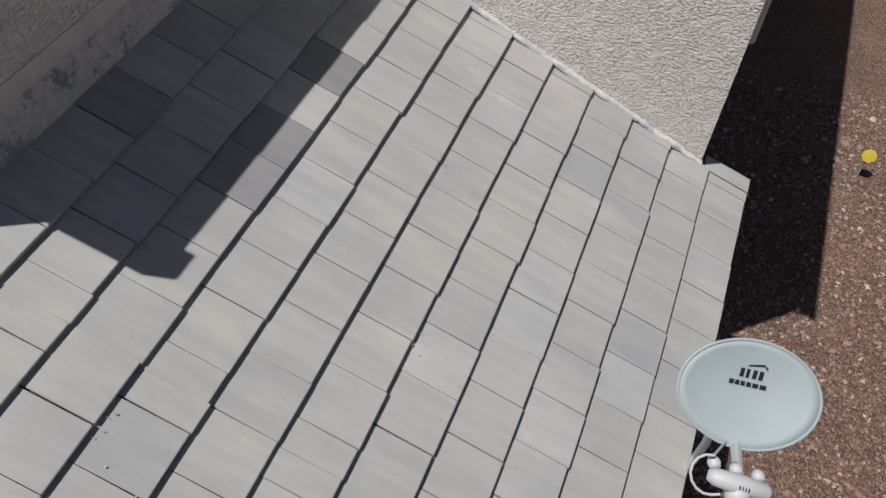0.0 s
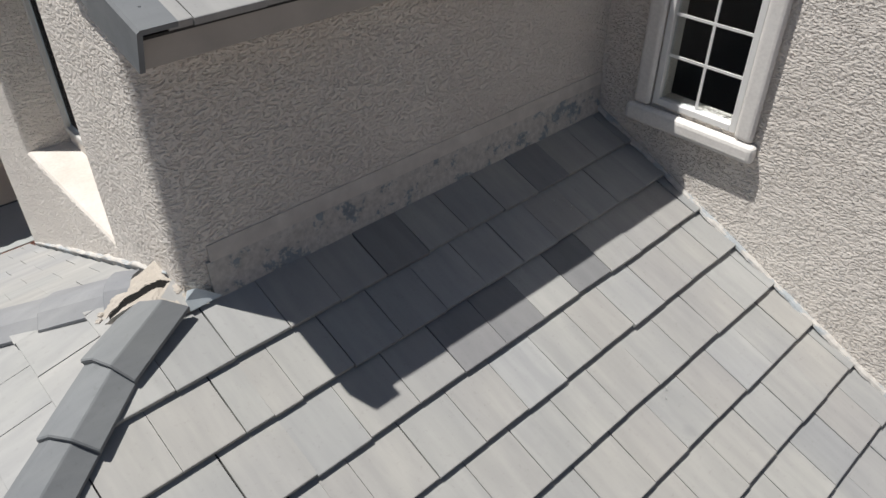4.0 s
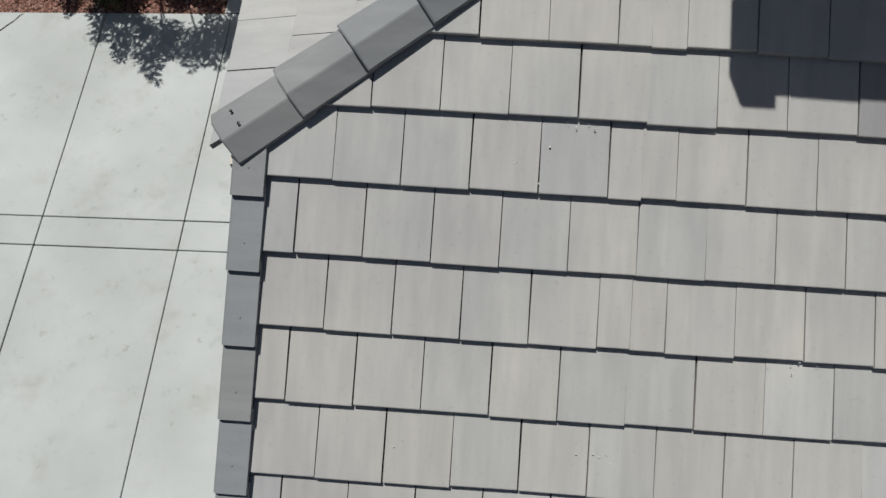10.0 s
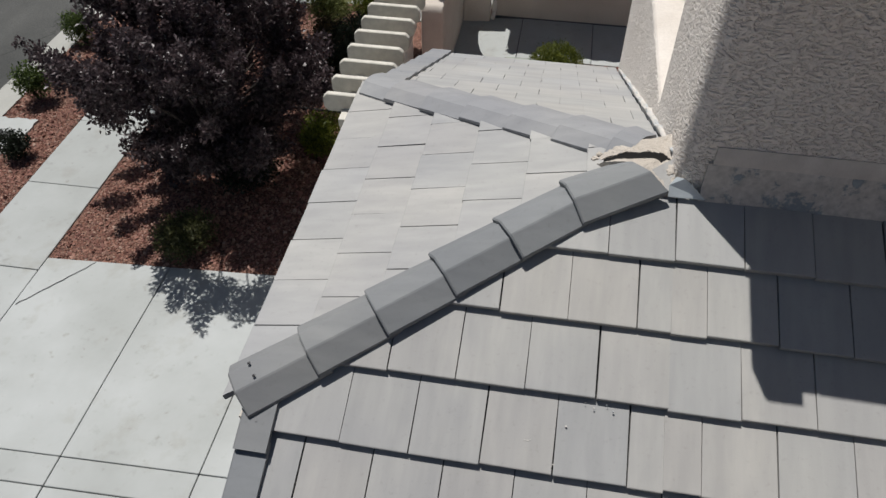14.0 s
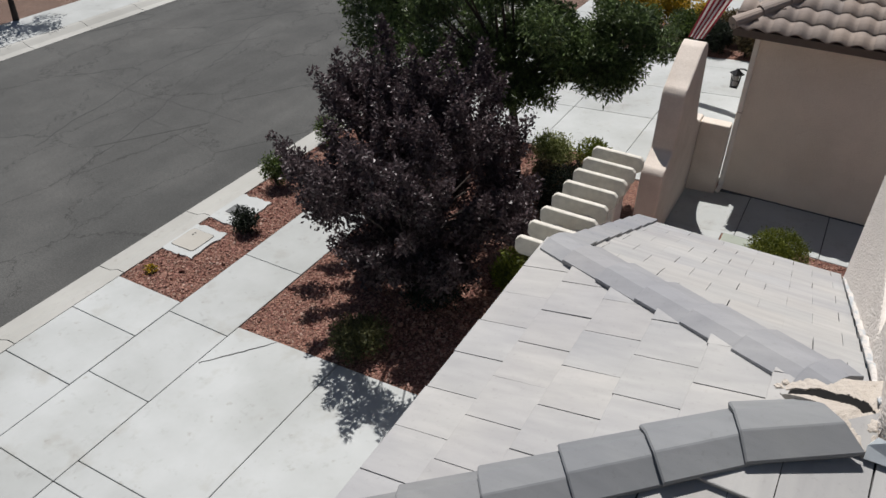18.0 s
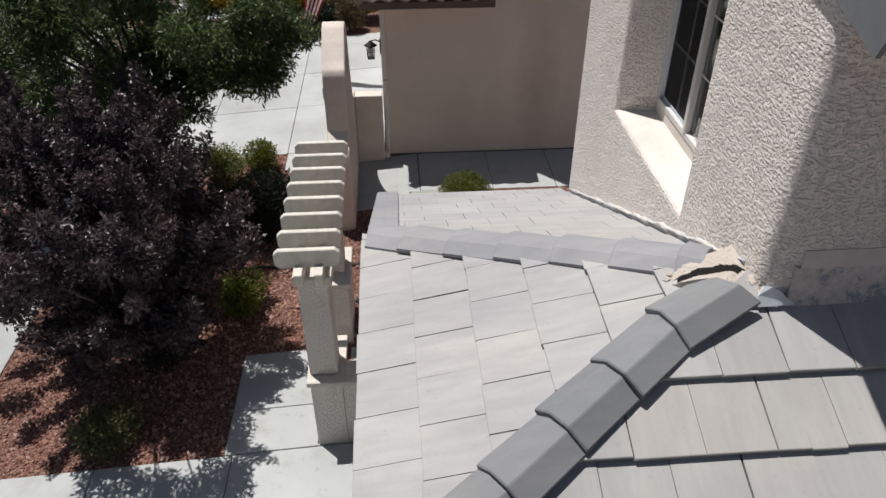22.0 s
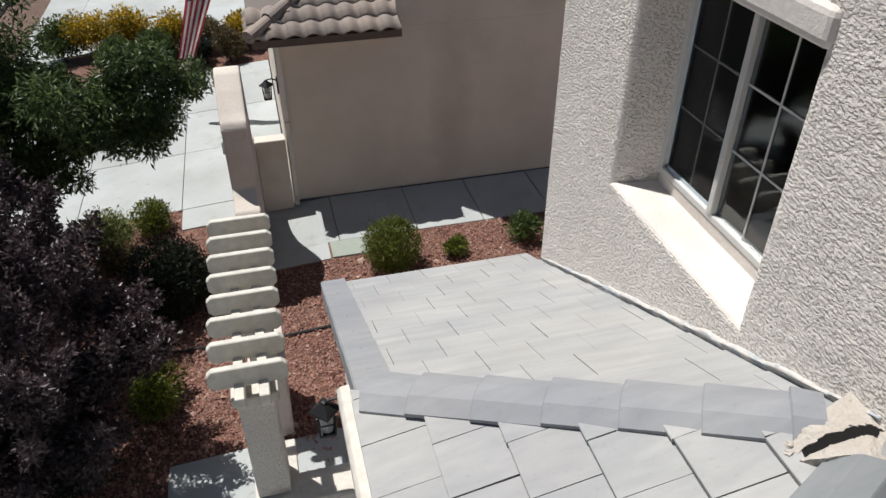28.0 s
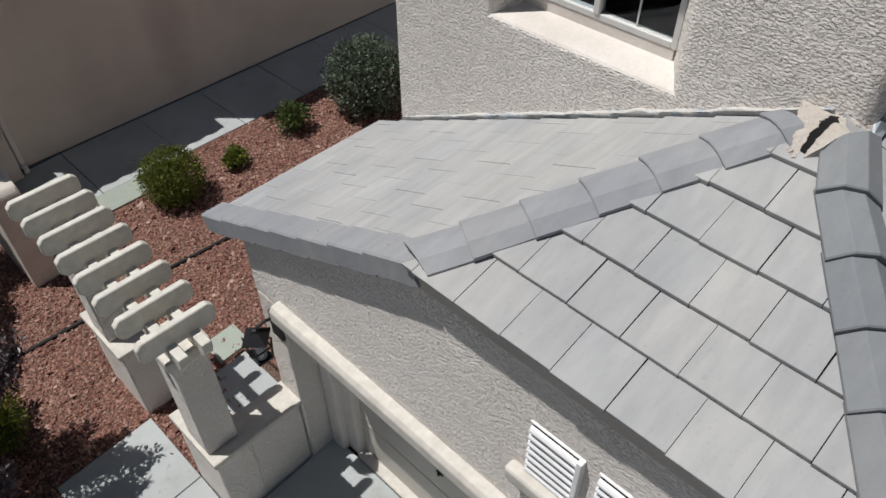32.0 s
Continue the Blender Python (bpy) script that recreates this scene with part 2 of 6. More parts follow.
def structure(name, bm, material, label, category=""):
    return tagged(part(name, bm, material), label, category or name.split("_")[0], kind="structure")


def box(x0, x1, y0, y1, z0, z1, bevel=0.0, bm=None, seg=1):
    own = bm or bmesh.new()
    c = bmesh.ops.create_cube(own, size=1.0)["verts"]
    for v in c:
        v.co = Vector(((x0 + x1) / 2 + v.co.x * (x1 - x0), (y0 + y1) / 2 + v.co.y * (y1 - y0), (z0 + z1) / 2 + v.co.z * (z1 - z0)))
    if bevel:
        es = {e for v in c for e in v.link_edges}
        bmesh.ops.bevel(own, geom=list(es), offset=bevel, segments=seg, profile=0.5, affect="EDGES")
    return own


def prism(points, axis, a, b, bm=None, bevel=0.0, seg=1):
    """Extrudes a polygon of (p, q) pairs along an axis from a to b: x takes (y, z), y takes (x, z), z takes (x, y)."""
    own = bm or bmesh.new()
    put = {"x": lambda p, q, r: (r, p, q), "y": lambda p, q, r: (p, r, q), "z": lambda p, q, r: (p, q, r)}[axis]
    lo = [own.verts.new(put(p, q, a)) for p, q in points]
    hi = [own.verts.new(put(p, q, b)) for p, q in points]
    fs = [own.faces.new(lo), own.faces.new(hi)]
    k = len(points)
    fs += [own.faces.new((lo[i], lo[(i + 1) % k], hi[(i + 1) % k], hi[i])) for i in range(k)]
    if bevel:
        bmesh.ops.recalc_face_normals(own, faces=fs)
        bmesh.ops.bevel(own, geom=list({e for f in fs for e in f.edges}), offset=bevel, segments=seg, profile=0.5, affect="EDGES")
    return own


def rod(points, r, sides=8, bm=None):
    """A round bar along a line of points; r may be one radius a point."""
    own = bm or bmesh.new()
    pts = [Vector(p) for p in points]
    rs = r if isinstance(r, (list, tuple)) else [r] * len(pts)
    rings = []
    for i, p in enumerate(pts):
        d = (pts[min(i + 1, len(pts) - 1)] - pts[max(i - 1, 0)]).normalized()
        u = d.orthogonal().normalized() if i == 0 else (u - d * u.dot(d)).normalized()
        w = d.cross(u)
        rings.append([own.verts.new(p + rs[i] * (u * math.cos(a) + w * math.sin(a))) for a in (math.tau * k / sides for k in range(sides))])
    for a, b in zip(rings, rings[1:]):
        for k in range(sides):
            own.faces.new((a[k], a[(k + 1) % sides], b[(k + 1) % sides], b[k]))
    own.faces.new(rings[0]), own.faces.new(rings[-1])
    return own


def lathe(profile, at=(0, 0, 0), sides=16, bm=None):
    own = bm or bmesh.new()
    rings = [[own.verts.new((at[0] + r * math.cos(math.tau * k / sides), at[1] + r * math.sin(math.tau * k / sides), at[2] + z)) for k in range(sides)] for r, z in profile]
    for a, b in zip(rings, rings[1:]):
        for k in range(sides):
            own.faces.new((a[k], a[(k + 1) % sides], b[(k + 1) % sides], b[k]))
    own.faces.new(rings[0]), own.faces.new(rings[-1])
    return own
# ---- plan of the garage wing ----
RIDGE_Y, APEX_Z = 0.165, 4.72
TA, TC = 0.4648, 0.48
X_RAKE, Y1, Y2 = -1.95, -1.16, 1.45
EAVE_A, EAVE_C, X_WALL2, Y_WALL3 = -3.43, 3.88, 3.23, 3.57
CA, SA = math.cos(math.atan(TA)), math.sin(math.atan(TA))
CC, SC = math.cos(math.atan(TC)), math.sin(math.atan(TC))


def z_a(y):
    return 4.65 + TA * y


def z_c(y):
    return APEX_Z - 0.01 - TC * (y - RIDGE_Y)


Z_B = (z_a(Y1) + z_c(Y2)) / 2
TB = (APEX_Z - Z_B) / -X_RAKE
CB, SB = math.cos(math.atan(TB)), math.sin(math.atan(TB))


# ---- more materials ----
ASPHALT_M, an, al, ab = shader("worn_asphalt", 0.9)
av = coords(an, al)
acol = ramp(an, al, noise_tex(an, al, av, 0.35, 5, 0.65), [(0.25, (0.044, 0.046, 0.045)), (0.5, (0.066, 0.068, 0.066)), (0.8, (0.094, 0.095, 0.092))])
aspk = ramp(an, al, noise_tex(an, al, av, 45, 3, 0.7), [(0.3, (0.62, 0.62, 0.62)), (0.7, (1.32, 1.31, 1.27))])
acell = an.new("ShaderNodeTexVoronoi")
acell.feature = "DISTANCE_TO_EDGE"
acell.inputs["Scale"].default_value = 0.55
awarp = an.new("ShaderNodeVectorMath")
awarp.operation = "MULTIPLY_ADD"
al.new(noise_tex(an, al, av, 1.3, 5, 0.7), awarp.inputs[0])
awarp.inputs[1].default_value = (1.1, 1.1, 0.0)
al.new(coords(an, al, (1, 0.55, 0)), awarp.inputs[2])
al.new(awarp.outputs[0], acell.inputs["Vector"])
acrk = ramp(an, al, acell.outputs["Distance"], [(0.004, (0.45, 0.45, 0.45)), (0.012, (1, 1, 1))])
alane = ramp(an, al, noise_tex(an, al, coords(an, al, (1.0, 0.06, 1)), 0.8, 4, 0.6), [(0.35, (0.86, 0.86, 0.86)), (0.65, (1.1, 1.1, 1.1))])
acol = blend(an, al, blend(an, al, acol, acrk, 0.75, "MULTIPLY"), alane, 1.0, "MULTIPLY")
al.new(blend(an, al, acol, aspk, 1.0, "MULTIPLY"), ab.inputs["Base Color"])
bump(an, al, ab, noise_tex(an, al, av, 90, 2), 0.5, 0.006)

PEEL, pn, pl, pb = shader("peeling_painted_flashing", 0.6)
pv = coords(pn, pl)
pfac = ramp(pn, pl, noise_tex(pn, pl, pv, 7, 6, 0.75), [(0.42, (0, 0, 0)), (0.47, (1, 1, 1))])
pcol = blend(pn, pl, (0.27, 0.31, 0.34), (0.56, 0.535, 0.50), pfac)
pmix = blend(pn, pl, pcol, ramp(pn, pl, noise_tex(pn, pl, pv, 30, 4), [(0.3, (0.75, 0.75, 0.75)), (0.7, (1.1, 1.1, 1.1))]), 1.0, "MULTIPLY")
pl.new(pmix, pb.inputs["Base Color"])
bump(pn, pl, pb, pfac, 0.6, 0.003)

MORTAR = plaster_mat("rough_mortar", (0.50, 0.46, 0.41), (0.74, 0.71, 0.67), 0.007)
SCREED = plain("painted_screed", (0.60, 0.562, 0.515), 0.8, var=0.14, scale=7, grain=0.5)
WHITEMORT, mn, ml, mb_ = shader("white_mortar_smear", 0.85)
mv = coords(mn, ml)
mfac = ramp(mn, ml, noise_tex(mn, ml, coords(mn, ml, (3, 1, 2)), 5, 5, 0.65), [(0.44, (0, 0, 0)), (0.50, (1, 1, 1))])
mcol = blend(mn, ml, (0.40, 0.43, 0.45), (0.57, 0.545, 0.51), mfac)
ml.new(blend(mn, ml, mcol, ramp(mn, ml, noise_tex(mn, ml, mv, 34, 4), [(0.3, (0.82, 0.82, 0.82)), (0.7, (1.06, 1.06, 1.06))]), 1.0, "MULTIPLY"), mb_.inputs["Base Color"])
bump(mn, ml, mb_, noise_tex(mn, ml, mv, 60, 4), 0.6, 0.004, bump(mn, ml, mb_, mfac, 0.5, 0.003))
METAL = plain("galvanised_metal", (0.56, 0.64, 0.68), 0.45, 0.3, var=0.1, scale=9)
# black that paints the dark inside the crack and behind the louvres
GAP_DARK = plain("painted_gap_dark", (0.004, 0.0035, 0.003), 1.0)
FASCIA = plain("cream_fascia_paint", (0.47, 0.43, 0.375), 0.7, var=0.1, scale=5)
VINYL = plain("white_vinyl_frame", (0.590, 0.582, 0.558), 0.45, var=0.04)
PALE_METAL = plain("pale_painted_metal", (0.60, 0.655, 0.675), 0.4, var=0.12, scale=14)
SPOUT_PAINT = plain("pale_pipe_paint", (0.74, 0.71, 0.65), 0.6, var=0.06, scale=5)
TRIM_WHITE = plaster_mat("white_surround_stucco", (0.79, 0.765, 0.73), (0.92, 0.91, 0.90), 0.0015)
VINYL_BRIGHT = plain("clean_white_vinyl", (0.78, 0.775, 0.76), 0.4, var=0.04)
BRONZE = plain("brown_fascia_metal", (0.10, 0.075, 0.06), 0.5)
# near-black colour stands in for the darkness of the unlit rooms
UNLIT_ROOM = plain("unlit_room_dark", (0.05, 0.045, 0.042), 0.9)
GDOOR = plain("cream_garage_door", (0.476, 0.443, 0.394), 0.55, var=0.05, scale=3)
DISH = plain("pale_grey_dish_enamel", (0.345, 0.40, 0.41), 0.6, var=0.03, scale=6, grain=0.03)
LNBW = plain("white_plastic", (0.48, 0.49, 0.50), 0.5, var=0.03)
INK = plain("black_print", (0.015, 0.015, 0.017), 0.5)
YELLOW = plain("yellow_sign_plastic", (0.45, 0.34, 0.02), 0.5)
BARREL = tile_mat("brown_barrel_tile", (0.295, 0.246, 0.213), (0.328, 0.271, 0.230), (0.262, 0.230, 0.205), 0.15)
BLOCK = tile_mat("split_face_block", (0.15, 0.12, 0.12), (0.17, 0.13, 0.12), (0.13, 0.11, 0.115), 0.2)
BARK = plain("dark_bark", (0.045, 0.035, 0.03), 0.9, var=0.3, scale=20, grain=0.8)
FLAG_RED = plain("flag_red", (0.30, 0.02, 0.04), 0.8)
FLAG_BLUE = plain("flag_blue", (0.015, 0.02, 0.06), 0.8)
FLAG_WHITE = plain("flag_white", (0.72, 0.70, 0.70), 0.8)
PIPE = plain("black_edging_rubber", (0.02, 0.02, 0.02), 0.7)
PLASTIC_GREEN = concrete_mat("green_grey_pad", (0.328, 0.361, 0.312))
UTIL = concrete_mat("utility_box_concrete", (0.395, 0.382, 0.345))
METER = plain("dark_grey_cover", (0.10, 0.105, 0.105), 0.7)


def stone_mat(name, cols):
    m, n, l, b = shader(name, 0.9)
    g = n.new("ShaderNodeNewGeometry")
    k = len(cols) - 1
    c = ramp(n, l, g.outputs["Random Per Island"], [(i / k, v) for i, v in enumerate(cols)])
    t = ramp(n, l, noise_tex(n, l, coords(n, l), 90, 3), [(0.3, (0.8, 0.8, 0.8)), (0.7, (1.15, 1.15, 1.15))])
    l.new(blend(n, l, c, t, 1.0, "MULTIPLY"), b.inputs["Base Color"])
    return m


STONE_RED = stone_mat("red_stone", [(0.16, 0.075, 0.06), (0.27, 0.13, 0.10), (0.22, 0.10, 0.08), (0.36, 0.21, 0.16), (0.30, 0.15, 0.11), (0.44, 0.31, 0.25)])
STONE_TAN = stone_mat("tan_stone", [(0.16, 0.095, 0.07), (0.26, 0.16, 0.115), (0.20, 0.115, 0.09), (0.34, 0.235, 0.175), (0.23, 0.14, 0.105), (0.52, 0.43, 0.36)])

GLASS = bpy.data.materials.new("window_glass")
GLASS.use_nodes = True
gb = GLASS.node_tree.nodes["Principled BSDF"]
gb.inputs["Base Color"].default_value = (0.75, 0.8, 0.82, 1)
gb.inputs["Roughness"].default_value = 0.03
gb.inputs["Transmission Weight"].default_value = 1.0
gb.inputs["IOR"].default_value = 1.45


def leaf_mat(name, dark, light, rough=0.6):
    m, n, l, b = shader(name, rough)
    b.inputs["Specular IOR Level"].default_value = 0.5
    g = n.new("ShaderNodeNewGeometry")
    c = ramp(n, l, g.outputs["Random Per Island"], [(0.0, dark), (0.7, light), (1.0, mult(light, 1.5))])
    big = ramp(n, l, noise_tex(n, l, coords(n, l), 1.8, 3), [(0.3, (0.75, 0.75, 0.75)), (0.7, (1.15, 1.15, 1.1))])
    col = blend(n, l, c, big, 1.0, "MULTIPLY")
    l.new(col, b.inputs["Base Color"])
    thin = n.new("ShaderNodeBsdfTranslucent")
    l.new(col, thin.inputs["Color"])
    both = n.new("ShaderNodeMixShader")
    both.inputs[0].default_value = 0.35
    l.new(b.outputs[0], both.inputs[1])
    l.new(thin.outputs[0], both.inputs[2])
    l.new(both.outputs[0], n["Material Output"].inputs["Surface"])
    return m


L_PLUM = leaf_mat("plum_leaf", (0.026, 0.018, 0.021), (0.092, 0.067, 0.074), 0.40)
L_GREEN = leaf_mat("willow_leaf", (0.026, 0.047, 0.016), (0.112, 0.160, 0.055), 0.45)
L_OLIVE = leaf_mat("loose_olive_leaf", (0.09, 0.11, 0.035), (0.27, 0.30, 0.11))
L_SHRUB = leaf_mat("shrub_leaf", (0.02, 0.04, 0.01), (0.09, 0.13, 0.03))
L_BRIGHT = leaf_mat("clipped_shrub_leaf", (0.028, 0.046, 0.006), (0.150, 0.175, 0.020))
L_DULL = leaf_mat("dull_olive_leaf", (0.030, 0.036, 0.014), (0.115, 0.118, 0.045))
L_DARK = leaf_mat("dark_shrub_leaf", (0.004, 0.007, 0.004), (0.014, 0.022, 0.010))
L_PALE = leaf_mat("variegated_leaf", (0.012, 0.022, 0.010), (0.16, 0.20, 0.14))
L_YELLOW = leaf_mat("yellow_flower", (0.09, 0.10, 0.015), (0.50, 0.33, 0.02))
L_RUST = leaf_mat("dry_shrub_leaf", (0.05, 0.045, 0.02), (0.16, 0.12, 0.06))


# ---- ground and paving ----
FALL = ((-400.0, -0.48), (-9.95, -0.48), (-7.32, -0.428), (-1.55, 0.0), (400.0, 0.0))


def fall(x):
    """Height of the ground: level round the house, falling over the driveway to the street."""
    for (a, za), (b, zb) in zip(FALL, FALL[1:]):
        if x <= b:
            return za + (zb - za) * (x - a) / (b - a)
    return 0.0


def lay(ob):
    """Lays a flat piece on the falling ground."""
    for v in ob.data.vertices:
        v.co.z += fall(v.co.x)
    return ob


def slab(name, x0, x1, y0, y1, z, material, label, category, thick=0.12):
    return lay(structure(name, box(x0, x1, y0, y1, z - thick, z, 0.005), material, label, category))


structure("ground", prism([(x, z - 0.9) for x, z in FALL] + [(x, z - 0.16) for x, z in reversed(FALL)], "y", -400, 400), GRAVEL_TAN, "bare pinkish tan gravel ground reaching the horizon", "ground")
structure("road", box(-20.62, -10.60, -90, 140, -0.70, -0.595), ASPHALT_M, "worn grey asphalt street with thin cracks", "road")


def paving(name, xs, ys, label, category, z=0.0, gap=0.012, material=CONCRETE, skip=()):
    """Slabs between the lines xs and ys with recessed joints, as parts of one piece of the setting."""
    bed = bmesh.new()
    for a, b in zip(xs, xs[1:]):
        box(a, b, ys[0] + 0.02, ys[-1] - 0.02, z - 0.14, z - 0.035, bm=bed)
    base = lay(structure(name, bed, DECK, label, category))
    for i, (a, b) in enumerate(zip(xs, xs[1:])):
        for j, (c, d) in enumerate(zip(ys, ys[1:])):
            if (i, j) not in skip:
                lay(part("slab", box(a + gap / 2, b - gap / 2, c + gap / 2, d - gap / 2, z - 0.09, z + random.uniform(-0.004, 0.003), 0.006), material, base))
    return base


paving("driveway", [-7.32, -5.45, -3.82, -1.55], [-2.61, 0.0, 0.35, 3.20], "pale concrete driveway slabs with dark joints", "driveway")
paving("driveway_crossing", [-8.53, -7.32], [-2.61, -1.5, 0.0, 1.46, 2.957], "pale concrete slabs where the sidewalk crosses the driveway", "driveway")
paving("driveway_apron_street", [-9.95, -8.53], [-2.61, -1.3, 0.0, 1.15, 2.29, 3.20], "pale concrete apron between sidewalk and kerb", "driveway")
paving("sidewalk", [-8.53, -7.32], [2.957, 4.68, 6.3, 7.9, 9.5, 11.1, 12.7, 14.3, 16, 18, 20, 24, 28, 32], "pale concrete sidewalk slabs", "sidewalk", gap=0.010)
paving("sidewalk_south", [-8.53, -7.32], [-14, -12, -10, -8, -6.5, -5, -3.9, -2.61], "pale concrete sidewalk slabs", "sidewalk")
paving("path_entry", [-3.92, -2.80], [3.20, 3.88, 4.90], "pale concrete entry walk", "path")
slab("driveway_apron", -2.93, -1.56, 3.208, 3.24, -0.004, CONCRETE, "pale concrete apron beside the garage door", "driveway")
slab("path_pad_green", -1.86, -1.43, 4.92, 5.30, 0.012, PLASTIC_GREEN, "greenish concrete pad by the entry", "path", 0.06)
paving("path_porch", [-2.46, -1.56], [3.5, 4.86], "pale concrete porch slab", "path")
paving("path_side", [-2.62, -1.33, 0.0, 1.17, 2.4, 3.65, 4.9, 6.2], [8.78, 10.20], "grey concrete side path of square slabs", "path")
slab("path_step", -2.52, -1.53, 8.32, 8.776, 0.0, CONCRETE, "pale concrete slab before the side path", "path", 0.1)
slab("path_pad", -1.50, -0.80, 8.33, 8.772, 0.01, PLASTIC_GREEN, "thin greenish concrete pad", "path", 0.06)
paving("neighbour_driveway", [-9.95, -7.32, -5.78, -3.93, -1.96], [10.70, 12.9, 14.8, 16.6, 17.3], "pale concrete driveway of the neighbouring house", "driveway")
slab("bed_front", -7.32, -3.92, 3.20, 10.695, -0.02, GRAVEL, "front bed of crushed red gravel", "gravel bed", 0.1)
slab("bed_side", -3.92, -1.55, 4.90, 8.82, -0.02, GRAVEL, "red gravel beside the pergola", "gravel bed", 0.1)
slab("bed_side_house", -1.55, 7.0, 4.82, 8.82, -0.02, GRAVEL, "side bed of crushed red gravel", "gravel bed", 0.1)
slab("bed_porch", -2.94, -1.70, 3.95, 4.90, -0.03, GRAVEL, "red gravel beside the porch", "gravel bed", 0.1)
slab("bed_house", -1.44, 7.0, 3.9, 4.82, -0.025, GRAVEL, "red gravel under the garage eave", "gravel bed", 0.1)
slab("bed_side_walk", -3.92, -2.62, 8.82, 10.02, -0.022, GRAVEL, "red gravel by the neighbour's wing wall", "gravel bed", 0.1)
slab("path_neighbour", -3.915, -2.84, 10.03, 10.69, 0.0, CONCRETE, "pale concrete strip beside the neighbour's wing wall", "path", 0.12)
slab("bed_parkway", -9.95, -8.55, 3.20, 10.695, -0.02, GRAVEL, "parkway strip of crushed red gravel", "gravel bed", 0.1)
slab("bed_south", -7.32, -1.55, -16, -2.62, -0.02, GRAVEL_TAN, "bed of mixed tan and red gravel beside the driveway", "gravel bed", 0.1)
slab("bed_south_street", -9.95, -8.55, -16, -2.62, -0.02, GRAVEL_TAN, "tan gravel parkway south of the driveway", "gravel bed", 0.1)
slab("yard_side", -1.55, 12.4, -8.0, -3.12, -0.02, GRAVEL_TAN, "side yard of pinkish tan gravel", "gravel bed", 0.1)
slab("far_driveway", -7.32, -1.55, 19.9, 27, 0.0, CONCRETE, "pale concrete driveway beyond the flower bed", "driveway", 0.12)
slab("bed_flowers", -7.32, -1.55, 17.32, 19.88, -0.02, GRAVEL, "red gravel bed of the neighbouring garden", "gravel bed", 0.1)


def kerb(name, side, x, label):
    """Rolled kerb and gutter: a profile drawn along the street."""
    s = side
    prof = [(x, -0.80), (x, -0.590), (x + s * 0.28, -0.575), (x + s * 0.42, -0.51), (x + s * 0.50, -0.48), (x + s * 0.65, -0.48), (x + s * 0.65, -0.80)]
    k = thing(name, label, "kerb", kind="structure")
    y = -60.7
    while y < 100:
        part("kerb_stone", prism(prof, "y", y + 0.008, y + 1.992), CURB, k)
        y += 2.0
    return k


kerb("kerb_near", 1, -10.605, "pale rolled concrete kerb and gutter")
kerb("kerb_far", -1, -20.61, "pale rolled concrete kerb and gutter across the street")
slab("sidewalk_far", -23.0, -21.27, -60, 100, 0.0, CONCRETE, "pale sidewalk across the street", "sidewalk", 0.2)

# a hairline crack across the corner of the driveway, and dark spots
rng = random.Random(23)
cb = bmesh.new()
edge = []
for i in range(15):
    u = i / 14
    x, y = -7.28 + 0.74 * u + rng.uniform(-0.012, 0.012), 2.32 + 0.86 * u + rng.uniform(-0.012, 0.012)
    w = rng.uniform(0.003, 0.006)
    edge.append((cb.verts.new((x - w, y + w, fall(x) + 0.006)), cb.verts.new((x + w, y - w, fall(x) + 0.006))))
for (a, b), (c, d) in zip(edge, edge[1:]):
    cb.faces.new((a, b, d, c))
structure("driveway_crack", cb, PIPE, "hairline crack across the corner of the driveway", "crack")

# cracks in the asphalt
rng = random.Random(5)
for name, (x, y), (dx, dy), k in (("road_crack", (-10.9, 6.5), (-0.28, 0.10), 22), ("road_crack", (-13.4, 4.8), (-0.10, 0.35), 26), ("road_crack", (-12.3, 8.7), (-0.33, -0.05), 20), ("road_crack", (-15.4, 5.5), (-0.05, 0.4), 30)):
    pts = []
    for i in range(k):
        pts.append((x, y))
        x, y = x + dx + rng.uniform(-0.1, 0.1), y + dy + rng.uniform(-0.12, 0.12)
    bm = bmesh.new()
    ws = [rng.uniform(0.006, 0.016) for _ in pts]
    lo = [bm.verts.new((p[0] - w * dy / 0.35, p[1] - w * dx / 0.35, -0.592)) for p, w in zip(pts, ws)]
    hi = [bm.verts.new((p[0] + w * dy / 0.35 + 0.004, p[1] + w * dx / 0.35 + 0.004, -0.592)) for p, w in zip(pts, ws)]
    for i in range(k - 1):
        bm.faces.new((lo[i], lo[i + 1], hi[i + 1], hi[i]))
    structure(name, bm, PIPE, "thin dark crack in the asphalt", "crack")

# ---- house walls ----
structure("wall_north", box(0.283, X_WALL2, 0.03, 0.22, 0, 6.0), STUCCO, "inner leaf of the shaded stucco wall above the garage roof", "wall")
# wall with the recessed window: four pieces round a splayed opening
WY0, WY1, WZ0, WZ1, WX = 1.30, 2.505, 4.56, 5.95, 0.32
OY0, OY1, OZ0, OZ1 = 1.10, 2.605, 4.435, 6.045


